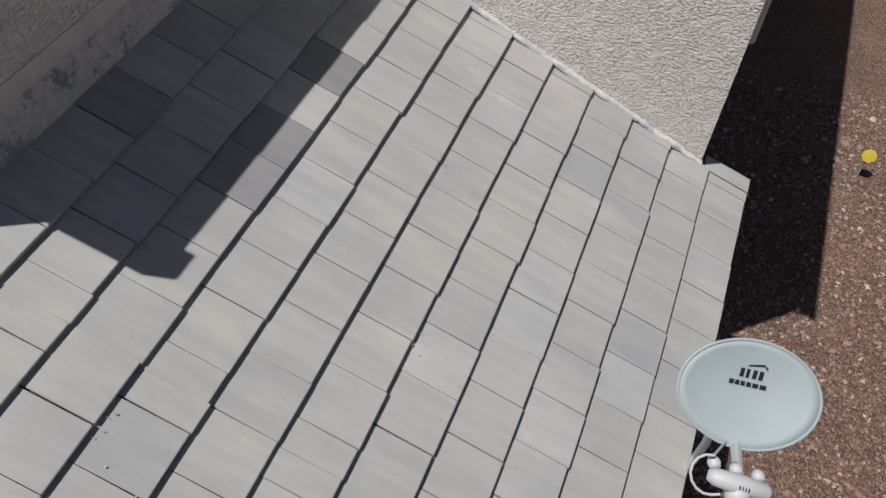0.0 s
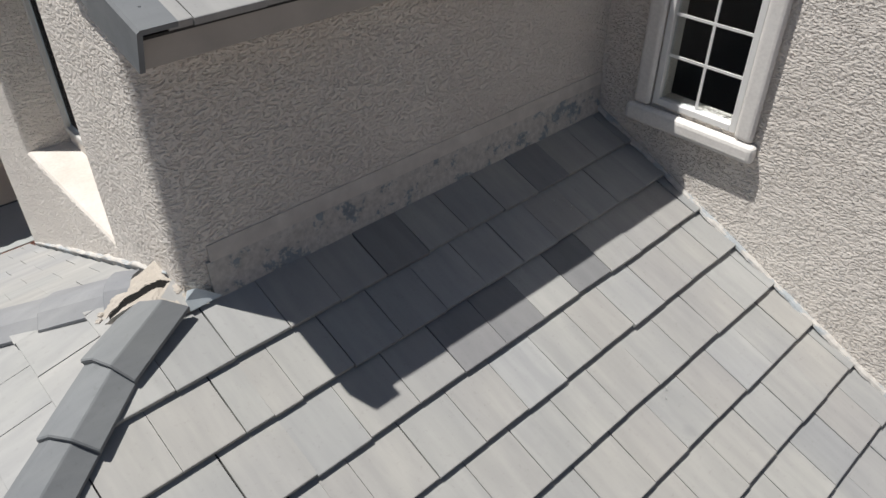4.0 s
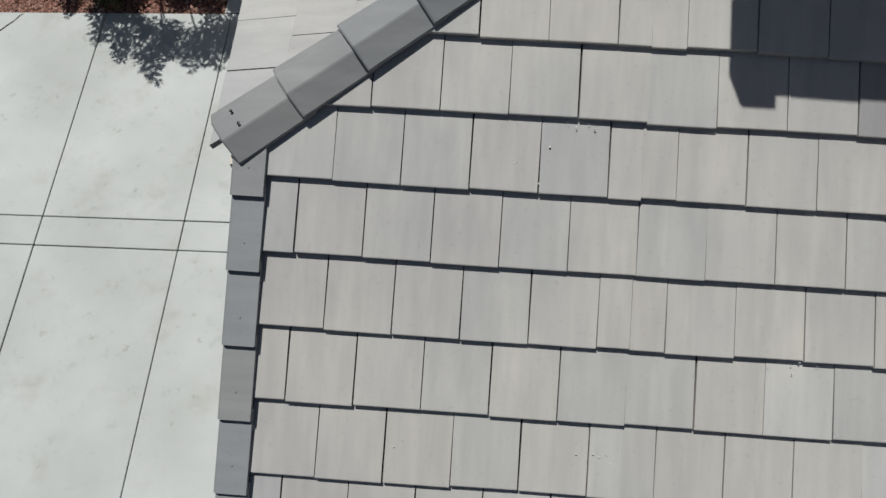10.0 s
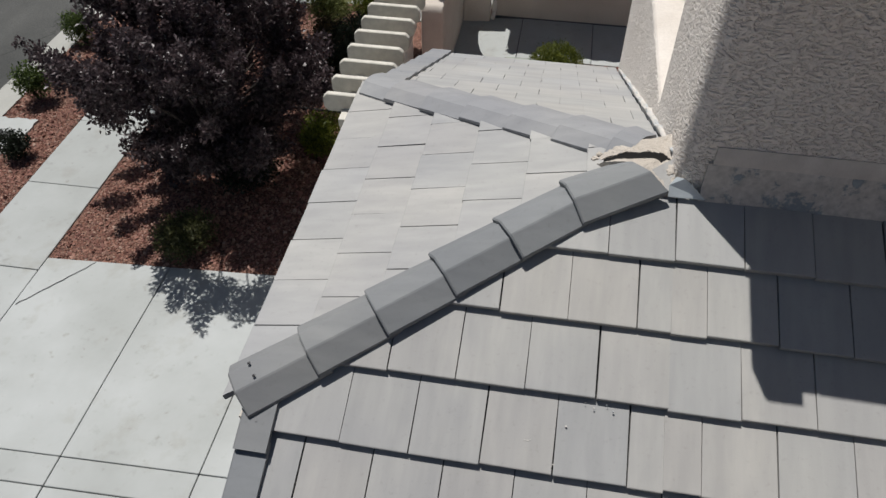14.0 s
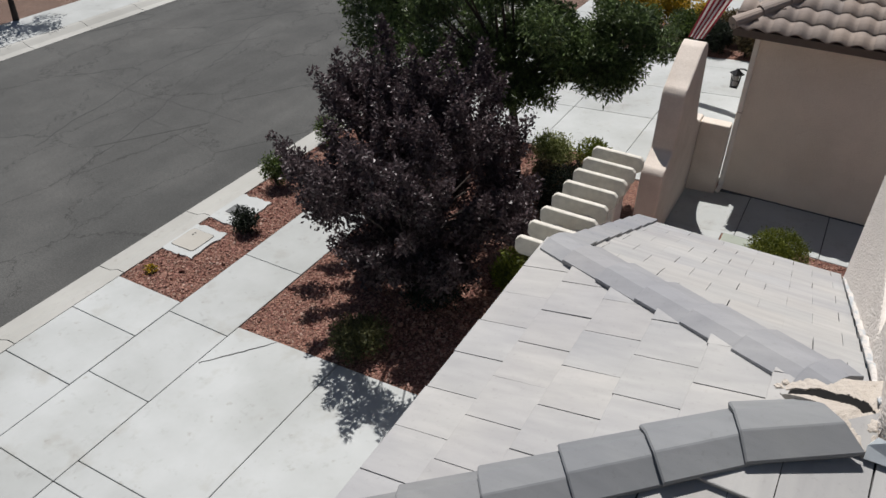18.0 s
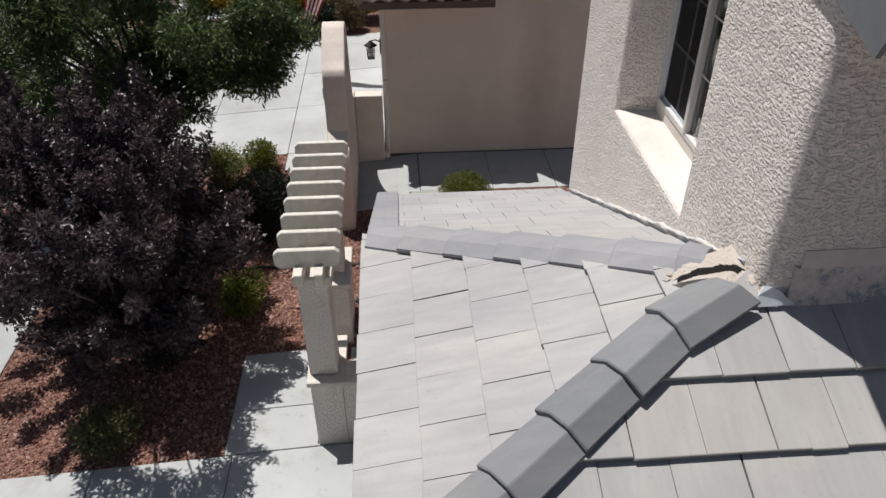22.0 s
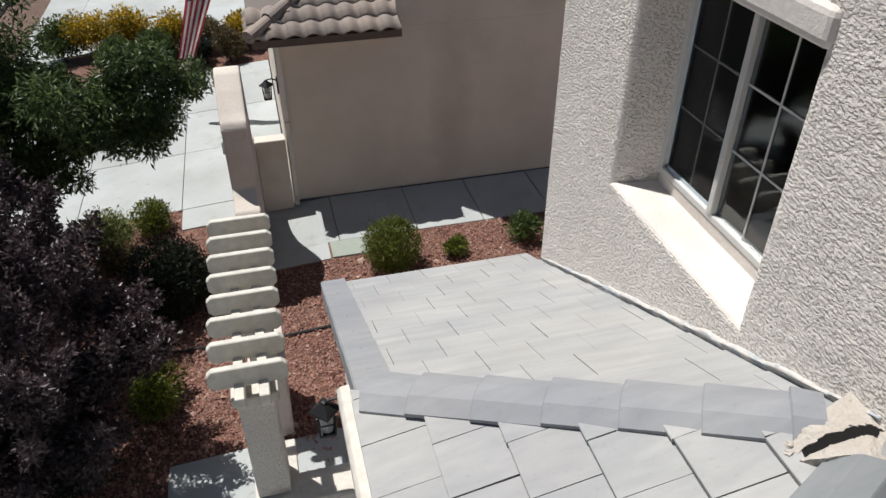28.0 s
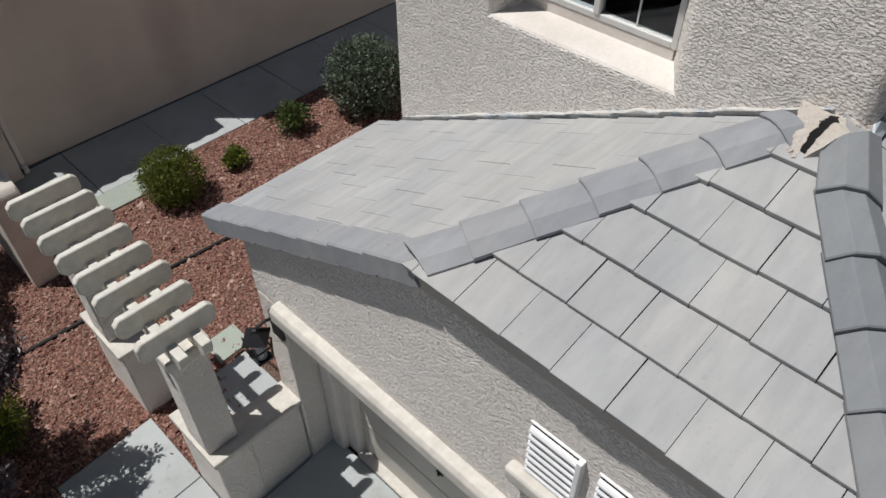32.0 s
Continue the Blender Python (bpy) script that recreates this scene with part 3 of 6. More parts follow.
def splayed_wall():
    """Gable wall with a splayed opening, running round a soft corner into the wall above the roof."""
    bm = bmesh.new()
    x0, rc, top = -0.03, 0.10, 6.06
    out = [(x0, rc, 0.0), (x0, Y_WALL3, 0.0), (x0, Y_WALL3, top), (x0, 1.8, 6.9), (x0, rc, top)]
    rim = [(0, y, z) for y, z in ((OY0, OZ0), (OY1, OZ0), (OY1, OZ1 - 0.05), (OY1 - 0.08, OZ1), (OY0 + 0.08, OZ1), (OY0, OZ1 - 0.05))]
    inn = [(WX, y, z) for y, z in ((WY0, WZ0 - 0.10), (WY1, WZ0 - 0.10), (WY1, WZ1 - 0.03), (WY1 - 0.03, WZ1), (WY0 + 0.03, WZ1), (WY0, WZ1 - 0.03))]
    o = [bm.verts.new(p) for p in out]
    r = [bm.verts.new(p) for p in rim]
    w = [bm.verts.new(p) for p in inn]
    for f in ((o[0], o[1], r[1], r[0]), (o[1], o[2], r[2], r[1]), (o[2], o[3], r[3], r[2]), (o[3], r[4], r[3]), (o[3], o[4], r[5], r[4]), (o[4], o[0], r[0], r[5])):
        bm.faces.new(f)
    for i in range(6):
        bm.faces.new((r[i], r[(i + 1) % 6], w[(i + 1) % 6], w[i]))
    b2 = [bm.verts.new((WX + 0.02, y, z)) for _, y, z in inn]
    for i in range(6):
        bm.faces.new((w[i], w[(i + 1) % 6], b2[(i + 1) % 6], b2[i]))
    # soft corner, then the long wall
    lo, hi = [o[0]], [o[4]]
    for k in range(1, 13):
        a = math.pi / 2 * k / 12
        x, y = x0 + rc - rc * math.cos(a), rc - rc * math.sin(a)
        lo.append(bm.verts.new((x, y, 0.0))), hi.append(bm.verts.new((x, y, top)))
    lo.append(bm.verts.new((X_WALL2, 0.0, 0.0))), hi.append(bm.verts.new((X_WALL2, 0.0, top)))
    for k in range(13):
        f = bm.faces.new((lo[k], lo[k + 1], hi[k + 1], hi[k]))
        f.smooth = k < 12
    bmesh.ops.recalc_face_normals(bm, faces=bm.faces)
    es = [e for e in bm.edges if all(v in r for v in e.verts)]
    bmesh.ops.bevel(bm, geom=es, offset=0.035, segments=3, profile=0.5, affect="EDGES")
    return bm


ww = structure("wall_west", splayed_wall(), STUCCO, "cream textured stucco corner walls with a deep splayed window recess", "wall")
ww.data.materials.append(PLASTER)
for f in ww.data.polygons:
    if abs(f.normal.z) > 0.5 and f.center.z < 5.0 and f.center.y > 0.5 and 0.0 < f.center.x < WX:
        f.material_index = 1
structure("wall_back", box(0.36, 9.0, Y_WALL3 - 0.22, Y_WALL3 - 0.003, 0, 6.0), STUCCO, "cream stucco house wall facing the side path", "wall")

# sunlit wall beside the roof, with its window opening
VY0, VY1, VZ0, VZ1 = -1.07, -0.45, 4.86, 6.0


def pierced(x0, x1, y0, y1, z0, z1, a, b, c, d):
    bm = bmesh.new()
    box(x0, x1, y0, a, z0, z1, bm=bm), box(x0, x1, b, y1, z0, z1, bm=bm)
    box(x0, x1, a, b, z0, c, bm=bm), box(x0, x1, a, b, d, z1, bm=bm)
    return bm


structure("wall_east", pierced(X_WALL2, X_WALL2 + 0.22, -3.08, 0.22, 0, 6.02, VY0, VY1, VZ0, VZ1), STUCCO, "sunlit cream textured stucco house wall beside the roof", "wall")
structure("wall_side", box(X_WALL2 + 0.22, 12.0, -3.077, -2.86, 0, 6.0), STUCCO, "cream stucco house wall facing the gravel side yard", "wall")
structure("trim_side", box(3.78, 4.0, -3.16, -3.079, 3.9, 6.0, 0.02), TRIM, "cream pop-out trim on the side wall", "trim")
# room shells behind the windows, their lack of light put into the colour
structure("wall_inner_north", box(0.3, 3.2, 3.0, 3.1, 3.6, 6.0), UNLIT_ROOM, "unseen upstairs room wall, coloured near-black for the unlit interior", "wall")
structure("wall_inner_east", box(2.9, 3.0, 0.3, 3.0, 3.6, 6.0), UNLIT_ROOM, "unseen upstairs room wall, coloured near-black for the unlit interior", "wall")
structure("floor_upstairs", box(0.28, 3.0, 0.23, 3.0, 3.5, 3.6), UNLIT_ROOM, "unseen upstairs room floor, coloured near-black for the unlit interior", "floor")
structure("ceiling_upstairs", box(0.24, 3.2, 0.23, 3.3, 5.99, 6.05), UNLIT_ROOM, "unseen upstairs room ceiling, coloured near-black for the unlit interior", "ceiling")
structure("wall_inner_room", box(4.6, 4.7, -2.8, 0.2, 3.5, 6.0), UNLIT_ROOM, "unseen wall behind the small window, coloured near-black for the unlit interior", "wall")

# garage front: gable wall over a recessed door
def garage_front():
    g = [(-3.15, 2.32), (3.50, 2.32), (3.50, z_c(3.50) - 0.13), (Y2, Z_B - 0.14), (Y1, Z_B - 0.14), (-3.15, z_a(-3.15) - 0.13)]
    return prism(g, "x", -1.85, -1.60)


structure("wall_garage", garage_front(), STUCCO, "sunlit cream textured stucco garage gable", "wall")
structure("wall_garage_pier", box(-1.85, -1.55, 3.19, 3.50, -0.1, 2.318, 0.012), STUCCO, "cream stucco corner pier of the garage front", "wall")
structure("wall_garage_jamb", box(-1.60, -1.45, 3.0, 3.188, -0.05, 2.318, 0.03, seg=2), PLASTER, "cream stucco jamb beside the garage door", "wall")
structure("wall_garage_return", box(-1.52, -1.38, 2.84, 3.02, -0.05, 2.318, 0.03, seg=2), PLASTER, "cream inner jamb beside the garage door", "wall")
structure("wall_garage_jamb_south", box(-1.85, -1.45, -3.15, -2.65, -0.1, 2.318), STUCCO, "cream stucco jamb of the garage front", "wall")
structure("wall_garage_north", box(-1.60, 0.0, 3.28, 3.495, 0, 3.02), STUCCO, "cream stucco garage wall under the low eave", "wall")
structure("wall_garage_south", box(-1.58, X_WALL2, -3.12, -2.92, 0, 3.06), STUCCO, "cream stucco garage side wall in shade", "wall")
structure("trim_header", prism([(-1.94, 2.23), (-1.96, 2.27), (-1.96, 2.38), (-1.93, 2.42), (-1.85, 2.43), (-1.60, 2.31), (-1.60, 2.23)], "y", -2.8, 3.16, bevel=0.012, seg=2), TRIM, "rounded cream stucco header trim over the garage door", "trim")

# garage door
gd = thing("garage_door", "closed cream sectional garage door with a small latch", "garage door", kind="")
for i in range(4):
    part("panel", box(-1.44, -1.40, -2.64, 2.84, 0.02 + i * 0.58, 0.59 + i * 0.58, 0.008), GDOOR, gd)
lt = part("latch", box(-1.455, -1.438, 1.69, 1.77, 0.90, 0.925, 0.004), BLACK, gd, "small dark latch")
part("latch_knob", lathe([(0.0, 0), (0.014, 0.004), (0.016, 0.03), (0.0, 0.034)], (-1.46, 1.73, 0.895), 8), BLACK, lt)
structure("sill_garage", box(-1.55, -1.36, -2.64, 2.84, -0.02, 0.030, 0.006), TRIM, "pale strip at the foot of the garage door", "trim")


def vent(y0, y1, z0, z1):
    v = thing("gable_vent", "white louvred gable vent with a projecting sill", "vent", "gable vents")
    x, w = -1.85, 0.035
    f = bmesh.new()
    box(x - 0.045, x + 0.01, y0, y0 + w, z0, z1, 0.005, f), box(x - 0.012, x + 0.01, y1 - 0.012, y1, z0, z1, 0.003, f)
    box(x - 0.014, x + 0.01, y0 + w, y1 - 0.012, z1 - 0.012, z1, 0.003, f)
    part("frame", f, VINYL_BRIGHT, v)
    # black sheet paints the dark between the slats
    part("backing", box(x - 0.004, x + 0.006, y0 + w, y1 - 0.012, z0, z1 - 0.012), GAP_DARK, v)
    k = 7
    for i in range(k):
        z = z0 + (z1 - z0 - 0.012) * (i + 0.42) / k
        part("slat", prism([(x - 0.036, z - 0.020), (x - 0.030, z - 0.024), (x - 0.006, z + 0.004), (x - 0.008, z + 0.014), (x - 0.024, z + 0.010), (x - 0.036, z - 0.006)], "y", y0 + w, y1 - 0.012), VINYL_BRIGHT, v)
    part("sill", box(x - 0.10, x - 0.001, y0 - 0.02, y1 + 0.09, z0 - 0.13, z0 - 0.002, 0.03, seg=3), TRIM, v, "cream stucco sill")
    return v


vent(0.235, 0.60, 2.97, 3.45), vent(-0.215, 0.15, 2.97, 3.45)


# ---- roof decks, boards and flashings ----
def deck(name, pts, label):
    bm = bmesh.new()
    lo = [bm.verts.new(Vector(p) - Vector((0, 0, 0.12))) for p in pts]
    hi = [bm.verts.new(Vector(p) - Vector((0, 0, 0.012))) for p in pts]
    bm.faces.new(lo), bm.faces.new(hi)
    for i in range(len(pts)):
        j = (i + 1) % len(pts)
        bm.faces.new((lo[i], lo[j], hi[j], hi[i]))
    return structure(name, bm, DECK, label, "roof")


xa = X_RAKE + 0.10
roof_a = deck("roof_south", [(X_WALL2 - 0.002, 0.0, z_a(0)), (X_WALL2 - 0.002, EAVE_A, z_a(EAVE_A)), (xa, EAVE_A, z_a(EAVE_A)), (xa, Y1 + 0.06, z_a(Y1 + 0.06)), (-0.002, RIDGE_Y, z_a(RIDGE_Y)), (-0.002, 0.0, z_a(0))], "garage roof slope of pale grey flat concrete tiles")
roof_b = deck("roof_hip", [(-0.002, RIDGE_Y, APEX_Z), (X_RAKE + 0.07, Y1 + 0.03, Z_B + 0.02), (X_RAKE + 0.07, Y2 - 0.03, Z_B + 0.02)], "small clipped hip of pale grey flat concrete tiles")
roof_c = deck("roof_north", [(-0.004, RIDGE_Y + 0.02, z_c(RIDGE_Y + 0.02)), (X_RAKE + 0.06, Y2, z_c(Y2)), (X_RAKE + 0.06, EAVE_C, z_c(EAVE_C)), (-0.004, EAVE_C, z_c(EAVE_C))], "garage roof slope of pale grey flat concrete tiles")
structure("fascia_hip", prism([(Y1 - 0.05, Z_B - 0.17), (Y2 + 0.05, Z_B - 0.17), (Y2 + 0.05, Z_B - 0.05), (Y1 - 0.05, Z_B - 0.05)], "x", X_RAKE + 0.05, X_RAKE + 0.085), FASCIA, "cream fascia board under the clipped hip", "fascia")
structure("fascia_south", box(xa + 0.02, X_WALL2, EAVE_A + 0.04, EAVE_A + 0.08, z_a(EAVE_A) - 0.18, z_a(EAVE_A) - 0.03), FASCIA, "cream fascia board under the garage eave", "fascia")
structure("fascia_north", box(X_RAKE + 0.08, 0.0, EAVE_C - 0.09, EAVE_C - 0.05, z_c(EAVE_C) - 0.16, z_c(EAVE_C) - 0.03), FASCIA, "cream fascia board under the low eave", "fascia")
for nm, ya, yb, za, zb in (("fascia_rake_north", Y2, EAVE_C - 0.02, z_c(Y2), z_c(EAVE_C - 0.02)), ("fascia_rake_south", EAVE_A + 0.05, Y1, z_a(EAVE_A + 0.05), z_a(Y1))):
    structure(nm, prism([(ya, za - 0.2), (yb, zb - 0.2), (yb, zb - 0.05), (ya, za - 0.05)], "x", X_RAKE + 0.12, X_RAKE + 0.15), FASCIA, "cream rake board under the tiles", "fascia")

# flashing at the foot of the shaded wall
structure("flashing_screed", prism([(0.0, 4.945), (-0.006, 4.945), (-0.014, 4.90), (-0.018, 4.855), (0.0, 4.855)], "x", 0.12, X_WALL2 - 0.004), SCREED, "cream painted screed at the foot of the wall", "flashing")
structure("flashing_metal", prism([(-0.001, 4.853), (-0.013, 4.853), (-0.022, 4.72), (-0.036, 4.660), (-0.036, 4.615), (-0.001, 4.64)], "x", 0.10, X_WALL2 - 0.004), PEEL, "metal flashing with peeling cream paint", "flashing")
fb = bmesh.new()
rim = [Vector(p) for p in ((-0.045, -0.052, 4.662), (-0.048, -0.024, 4.712), (-0.022, -0.004, 4.750), (0.015, -0.016, 4.752), (0.055, -0.030, 4.728), (0.125, -0.050, 4.666))]
top_ = [fb.verts.new(p) for p in rim]
low_ = [fb.verts.new(p + Vector((0, 0.010, -0.012))) for p in rim]
fb.faces.new(top_), fb.faces.new(low_[::-1])
for i in range(6):
    fb.faces.new((top_[i], low_[i], low_[(i + 1) % 6], top_[(i + 1) % 6]))
structure("flashing_flap", fb, PALE_METAL, "pale blue-grey bare metal flashing flap at the corner", "flashing")


def bead(name, a, b, r, seed, material, label, n=90, side=Vector((0, 0, 1))):
    """An uneven bead of mortar smeared along an edge."""
    q = random.Random(seed)
    a, b = Vector(a), Vector(b)
    d = (b - a).normalized()
    s = d.cross(side).normalized()
    bm = bmesh.new()
    rings = []
    for i in range(n + 1):
        c = a + (b - a) * i / n
        k = r * (0.75 + 0.4 * noise.noise(c * 9) + q.uniform(-0.12, 0.22))
        h = r * (0.7 + 0.35 * noise.noise(c * 6 + Vector((3, 1, 7))))
        rings.append([bm.verts.new(c + s * k * math.cos(t) + side * h * math.sin(t)) for t in (math.pi * j / 5 for j in range(6))])
    for p, w in zip(rings, rings[1:]):
        for j in range(5):
            bm.faces.new((p[j], p[j + 1], w[j + 1], w[j]))
        bm.faces.new((p[5], p[0], w[0], w[5]))
    bm.faces.new(rings[0]), bm.faces.new(rings[-1])
    return structure(name, bm, material, label, "mortar")


bead("mortar_bead_east", (X_WALL2, -0.02, z_a(-0.02) + 0.03), (X_WALL2, -3.09, z_a(-3.09) + 0.03), 0.040, 3, WHITEMORT, "pale lumpy mortar bead between wall and roof")


def smear(name, y0, y1, seed, label, n=160):
    """A flat smear of mortar trowelled over the flashing where wall and roof meet, its edges uneven."""
    bm = bmesh.new()
    rings = []
    for i in range(n + 1):
        y = y0 + (y1 - y0) * i / n
        z = z_c(y) + 0.012
        a = noise.noise(Vector((y * 2.3, seed, 0)))
        b = noise.noise(Vector((y * 11, seed, 4)))
        c = noise.noise(Vector((y * 5, seed, 9)))
        out, up = 0.054 + 0.012 * a + 0.008 * b, 0.044 + 0.022 * c + 0.012 * b
        step = 0.012 * (((y - 0.45) / 0.345) % 1.0)
        prof = [(0.02, -0.03), (-out + 0.03, -0.02), (-out + 0.03, 0.006 + step), (-out + 0.034, 0.016 + step), (-0.040, 0.040 + step * 0.5 + 0.006 * a), (-0.033, up), (-0.0305, up + 0.006), (0.02, up + 0.006)]
        rings.append([bm.verts.new((x, y, z + h)) for x, h in prof])
    for p, w in zip(rings, rings[1:]):
        for k in range(8):
            bm.faces.new((p[k], p[(k + 1) % 8], w[(k + 1) % 8], w[k]))
    bm.faces.new(rings[0]), bm.faces.new(rings[-1])
    for f in bm.faces:
        f.smooth = True
    return structure(name, bm, WHITEMORT, label, "mortar")


smear("mortar_bead_west", 0.20, Y_WALL3 + 0.005, 4, "pale mortar smeared over grey flashing at the gable wall")


# ---- roof tiles ----
W, E_A, S1, T_TILE = 0.3132, 0.3435, 0.368, 0.035


def clip(poly, planes):
    for a, b, c in planes:
        out = []
        for i in range(len(poly)):
            p, q = poly[i], poly[(i + 1) % len(poly)]
            dp, dq = a * p[0] + b * p[1] - c, a * q[0] + b * q[1] - c
            if dp <= 0:
                out.append(p)
            if (dp < 0 < dq) or (dq < 0 < dp):
                t = dp / (dp - dq)
                out.append((p[0] + t * (q[0] - p[0]), p[1] + t * (q[1] - p[1])))
        poly = out
        if len(poly) < 3:
            return []
    return poly


def area(p):
    return abs(sum(a[0] * b[1] - b[0] * a[1] for a, b in zip(p, p[1:] + p[:1]))) / 2


def tile_mesh(poly, u0, v1, e, t):
    """One flat tile: its outline in the roof plane, thicker towards the butt at v1, with an eased lower edge."""
    bm = bmesh.new()
    v0 = v1 - e

    def top(v):
        return 0.006 + t * (v - v0) / e

    hi = [bm.verts.new((u - u0, v - v1, top(v))) for u, v in poly]
    lo = [bm.verts.new((u - u0, v - v1, -0.004 + 0.012 * (v - v0) / e)) for u, v in poly]
    f = bm.faces.new(hi)
    bm.faces.new(lo)
    k = len(poly)
    for i in range(k):
        j = (i + 1) % k
        bm.faces.new((lo[i], lo[j], hi[j], hi[i]))
    butt = [g for g in f.edges if all(abs(w.co.y) < 1e-5 for w in g.verts)]
    if butt:
        bmesh.ops.bevel(bm, geom=butt, offset=0.006, segments=2, profile=0.5, affect="EDGES")
    return mesh_of("tile", bm)


def tile_field(roof, origin, U, V, rows, first, e, planes, material, u_lo, u_hi, seed, shift=0.0, jitter=1.0, width=W, t=T_TILE, dark_rows=0, gap=0.0022):
    """Courses of broken-bond tiles on one slope; whole tiles share a mesh, those cut at hips and walls have their own."""
    q = random.Random(seed)
    U, V, O = Vector(U), Vector(V), Vector(origin)
    N = U.cross(V)
    if N.z < 0:
        N = -N
    shared = None
    for k in rows:
        v1 = first + (k - 1) * e
        off = shift + (0.0 if k % 2 else width / 2)
        i = math.floor((u_lo - off) / width)
        while off + i * width < u_hi:
            u0 = off + i * width
            i += 1
            g = gap + q.uniform(0, 0.5 * gap)
            raw = [(u0 + g, v1 - e - 0.03), (u0 + width - g, v1 - e - 0.03), (u0 + width - g, v1), (u0 + g, v1)]
            cut = clip(raw, planes)
            if len(cut) < 3 or area(cut) < 0.004:
                continue
            whole = len(cut) == 4 and area(cut) > 0.985 * area(raw)
            if whole:
                if shared is None:
                    shared = tile_mesh([(p[0] - u0, p[1]) for p in raw], 0.0, v1, e, t)
                me = shared
            else:
                me = tile_mesh(cut, u0, v1, e, t)
            if not me.materials:
                me.materials.append(material)
            ob = new("tile", me)
            ob.parent = roof
            # some tiles of the top rows take the darker tile colour
            if k <= dark_rows and u0 > 0.75 and q.random() < 0.27:
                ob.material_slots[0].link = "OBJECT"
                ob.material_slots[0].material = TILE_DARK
            m = Matrix((U, V, N)).transposed().to_4x4()
            m.translation = O + U * (u0 + q.uniform(-0.002, 0.002)) + V * (v1 + jitter * q.uniform(-0.006, 0.006)) + N * (q.uniform(0, 0.004) * jitter)
            ob.matrix_world = m @ pose(0, 0, 0, jitter * q.uniform(-0.35, 0.35), jitter * q.uniform(-0.3, 0.3), jitter * q.uniform(-0.45, 0.45))


def line(p, q, inside):
    """A half plane through p and q that keeps the side of inside."""
    a, b = q[1] - p[1], p[0] - q[0]
    c = a * p[0] + b * p[1]
    return (a, b, c) if a * inside[0] + b * inside[1] <= c else (-a, -b, -c)


hipA = line((0.0, -RIDGE_Y / CA), (X_RAKE, -Y1 / CA), (0.5, 2.0))
VA_END = S1 + 10 * E_A + 0.004
tile_field(roof_a, (0, 0, 4.65), (1, 0, 0), (0, -CA, -SA), range(-1, 12), S1, E_A, [hipA, (-1, 0, 1.715), (0, 1, VA_END), (1, 0, 0.001)], TILE, -2.0, 0.0, 11, 0.008)
tile_field(roof_a, (0, 0, 4.65), (1, 0, 0), (0, -CA, -SA), range(1, 12), S1, E_A, [(0, -1, -0.02), (1, 0, X_WALL2 - 0.012), (0, 1, VA_END), (-1, 0, 0.0)], TILE, -0.2, 3.3, 12, 0.002, dark_rows=3)
tile_field(roof_a, (0, 0, 4.65), (1, 0, 0), (0, -CA, -SA), [11], S1, E_A, [(0, -1, -3.10 / CA), (-1, 0, -X_WALL2 - 0.005), (1, 0, 3.37), (0, 1, VA_END)], TILE, 3.1, 3.5, 13)

E_B = 0.324
LB = -X_RAKE / CB
hb1 = line((0, 0), (Y1 - RIDGE_Y, LB), (0, 1.0))
hb2 = line((0, 0), (Y2 - RIDGE_Y, LB), (0, 1.0))
tile_field(roof_b, (0, RIDGE_Y, APEX_Z), (0, 1, 0), (-CB, 0, -SB), range(1, 7), LB - 5 * E_B + 0.014, E_B, [hb1, hb2, (0, 1, LB + 0.018)], TILE_B, -1.7, 1.7, 21, 0.147, 0.8, 0.3045)

LC = (EAVE_C - RIDGE_Y) / CC
hc = line((0, 0), (X_RAKE, (Y2 - RIDGE_Y) / CC), (-0.3, 2.5))
tile_field(roof_c, (0, RIDGE_Y, APEX_Z - 0.01), (1, 0, 0), (0, CC, -SC), range(1, 13), LC - 11 * 0.345 + 0.02, 0.345, [hc, (-1, 0, 1.74), (1, 0, -0.03), (0, 1, LC + 0.03)], TILE_B, -2.0, 0.0, 31, 0.04, 0.25, t=0.013, gap=0.0012)


def rake_run(roof, x_in, x_out, v_from, v_to, e, O, V, seed, t=0.024, lap=0.022, wob=1.0, material=None, skirt=0.13, lift=0.042):
    """L-shaped rake tiles, lapped down the slope over the ends of the courses."""
    q = random.Random(seed)
    V, O, U = Vector(V), Vector(O), Vector((1, 0, 0))
    N = U.cross(V)
    N = N if N.z > 0 else -N
    me = None
    v = v_to
    w = x_in - x_out
    while v > v_from:
        if me is None:
            bm = bmesh.new()
            L = e + 0.05
            prof = [(0, 0.0), (0, t), (-w + 0.012, t), (-w, t - 0.012), (-w, -skirt), (-w + 0.022, -skirt), (-w + 0.022, 0.0)]
            a = [bm.verts.new((p, -L, z - lap)) for p, z in prof]
            b = [bm.verts.new((p, 0.0, z + 0.008 * wob)) for p, z in prof]
            bm.faces.new(a), bm.faces.new(b)
            for i in range(len(prof)):
                j = (i + 1) % len(prof)
                bm.faces.new((a[i], a[j], b[j], b[i]))
            lathe([(0.0, 0.0), (0.006, 0.0), (0.005, 0.003), (0.0, 0.0035)], (-w / 2, -0.13, t - 0.002), 6, bm)
            me = mesh_of("rake_tile", bm)
            me.materials.append(material or CAP)
        ob = new("rake_tile", me)
        ob.parent = roof
        m = Matrix((U, V, N)).transposed().to_4x4()
        m.translation = O + U * x_in + V * v + N * lift
        ob.matrix_world = m @ pose(0, 0, 0, wob * q.uniform(-0.3, 0.3), 0, wob * q.uniform(-0.5, 0.5))
        v -= e


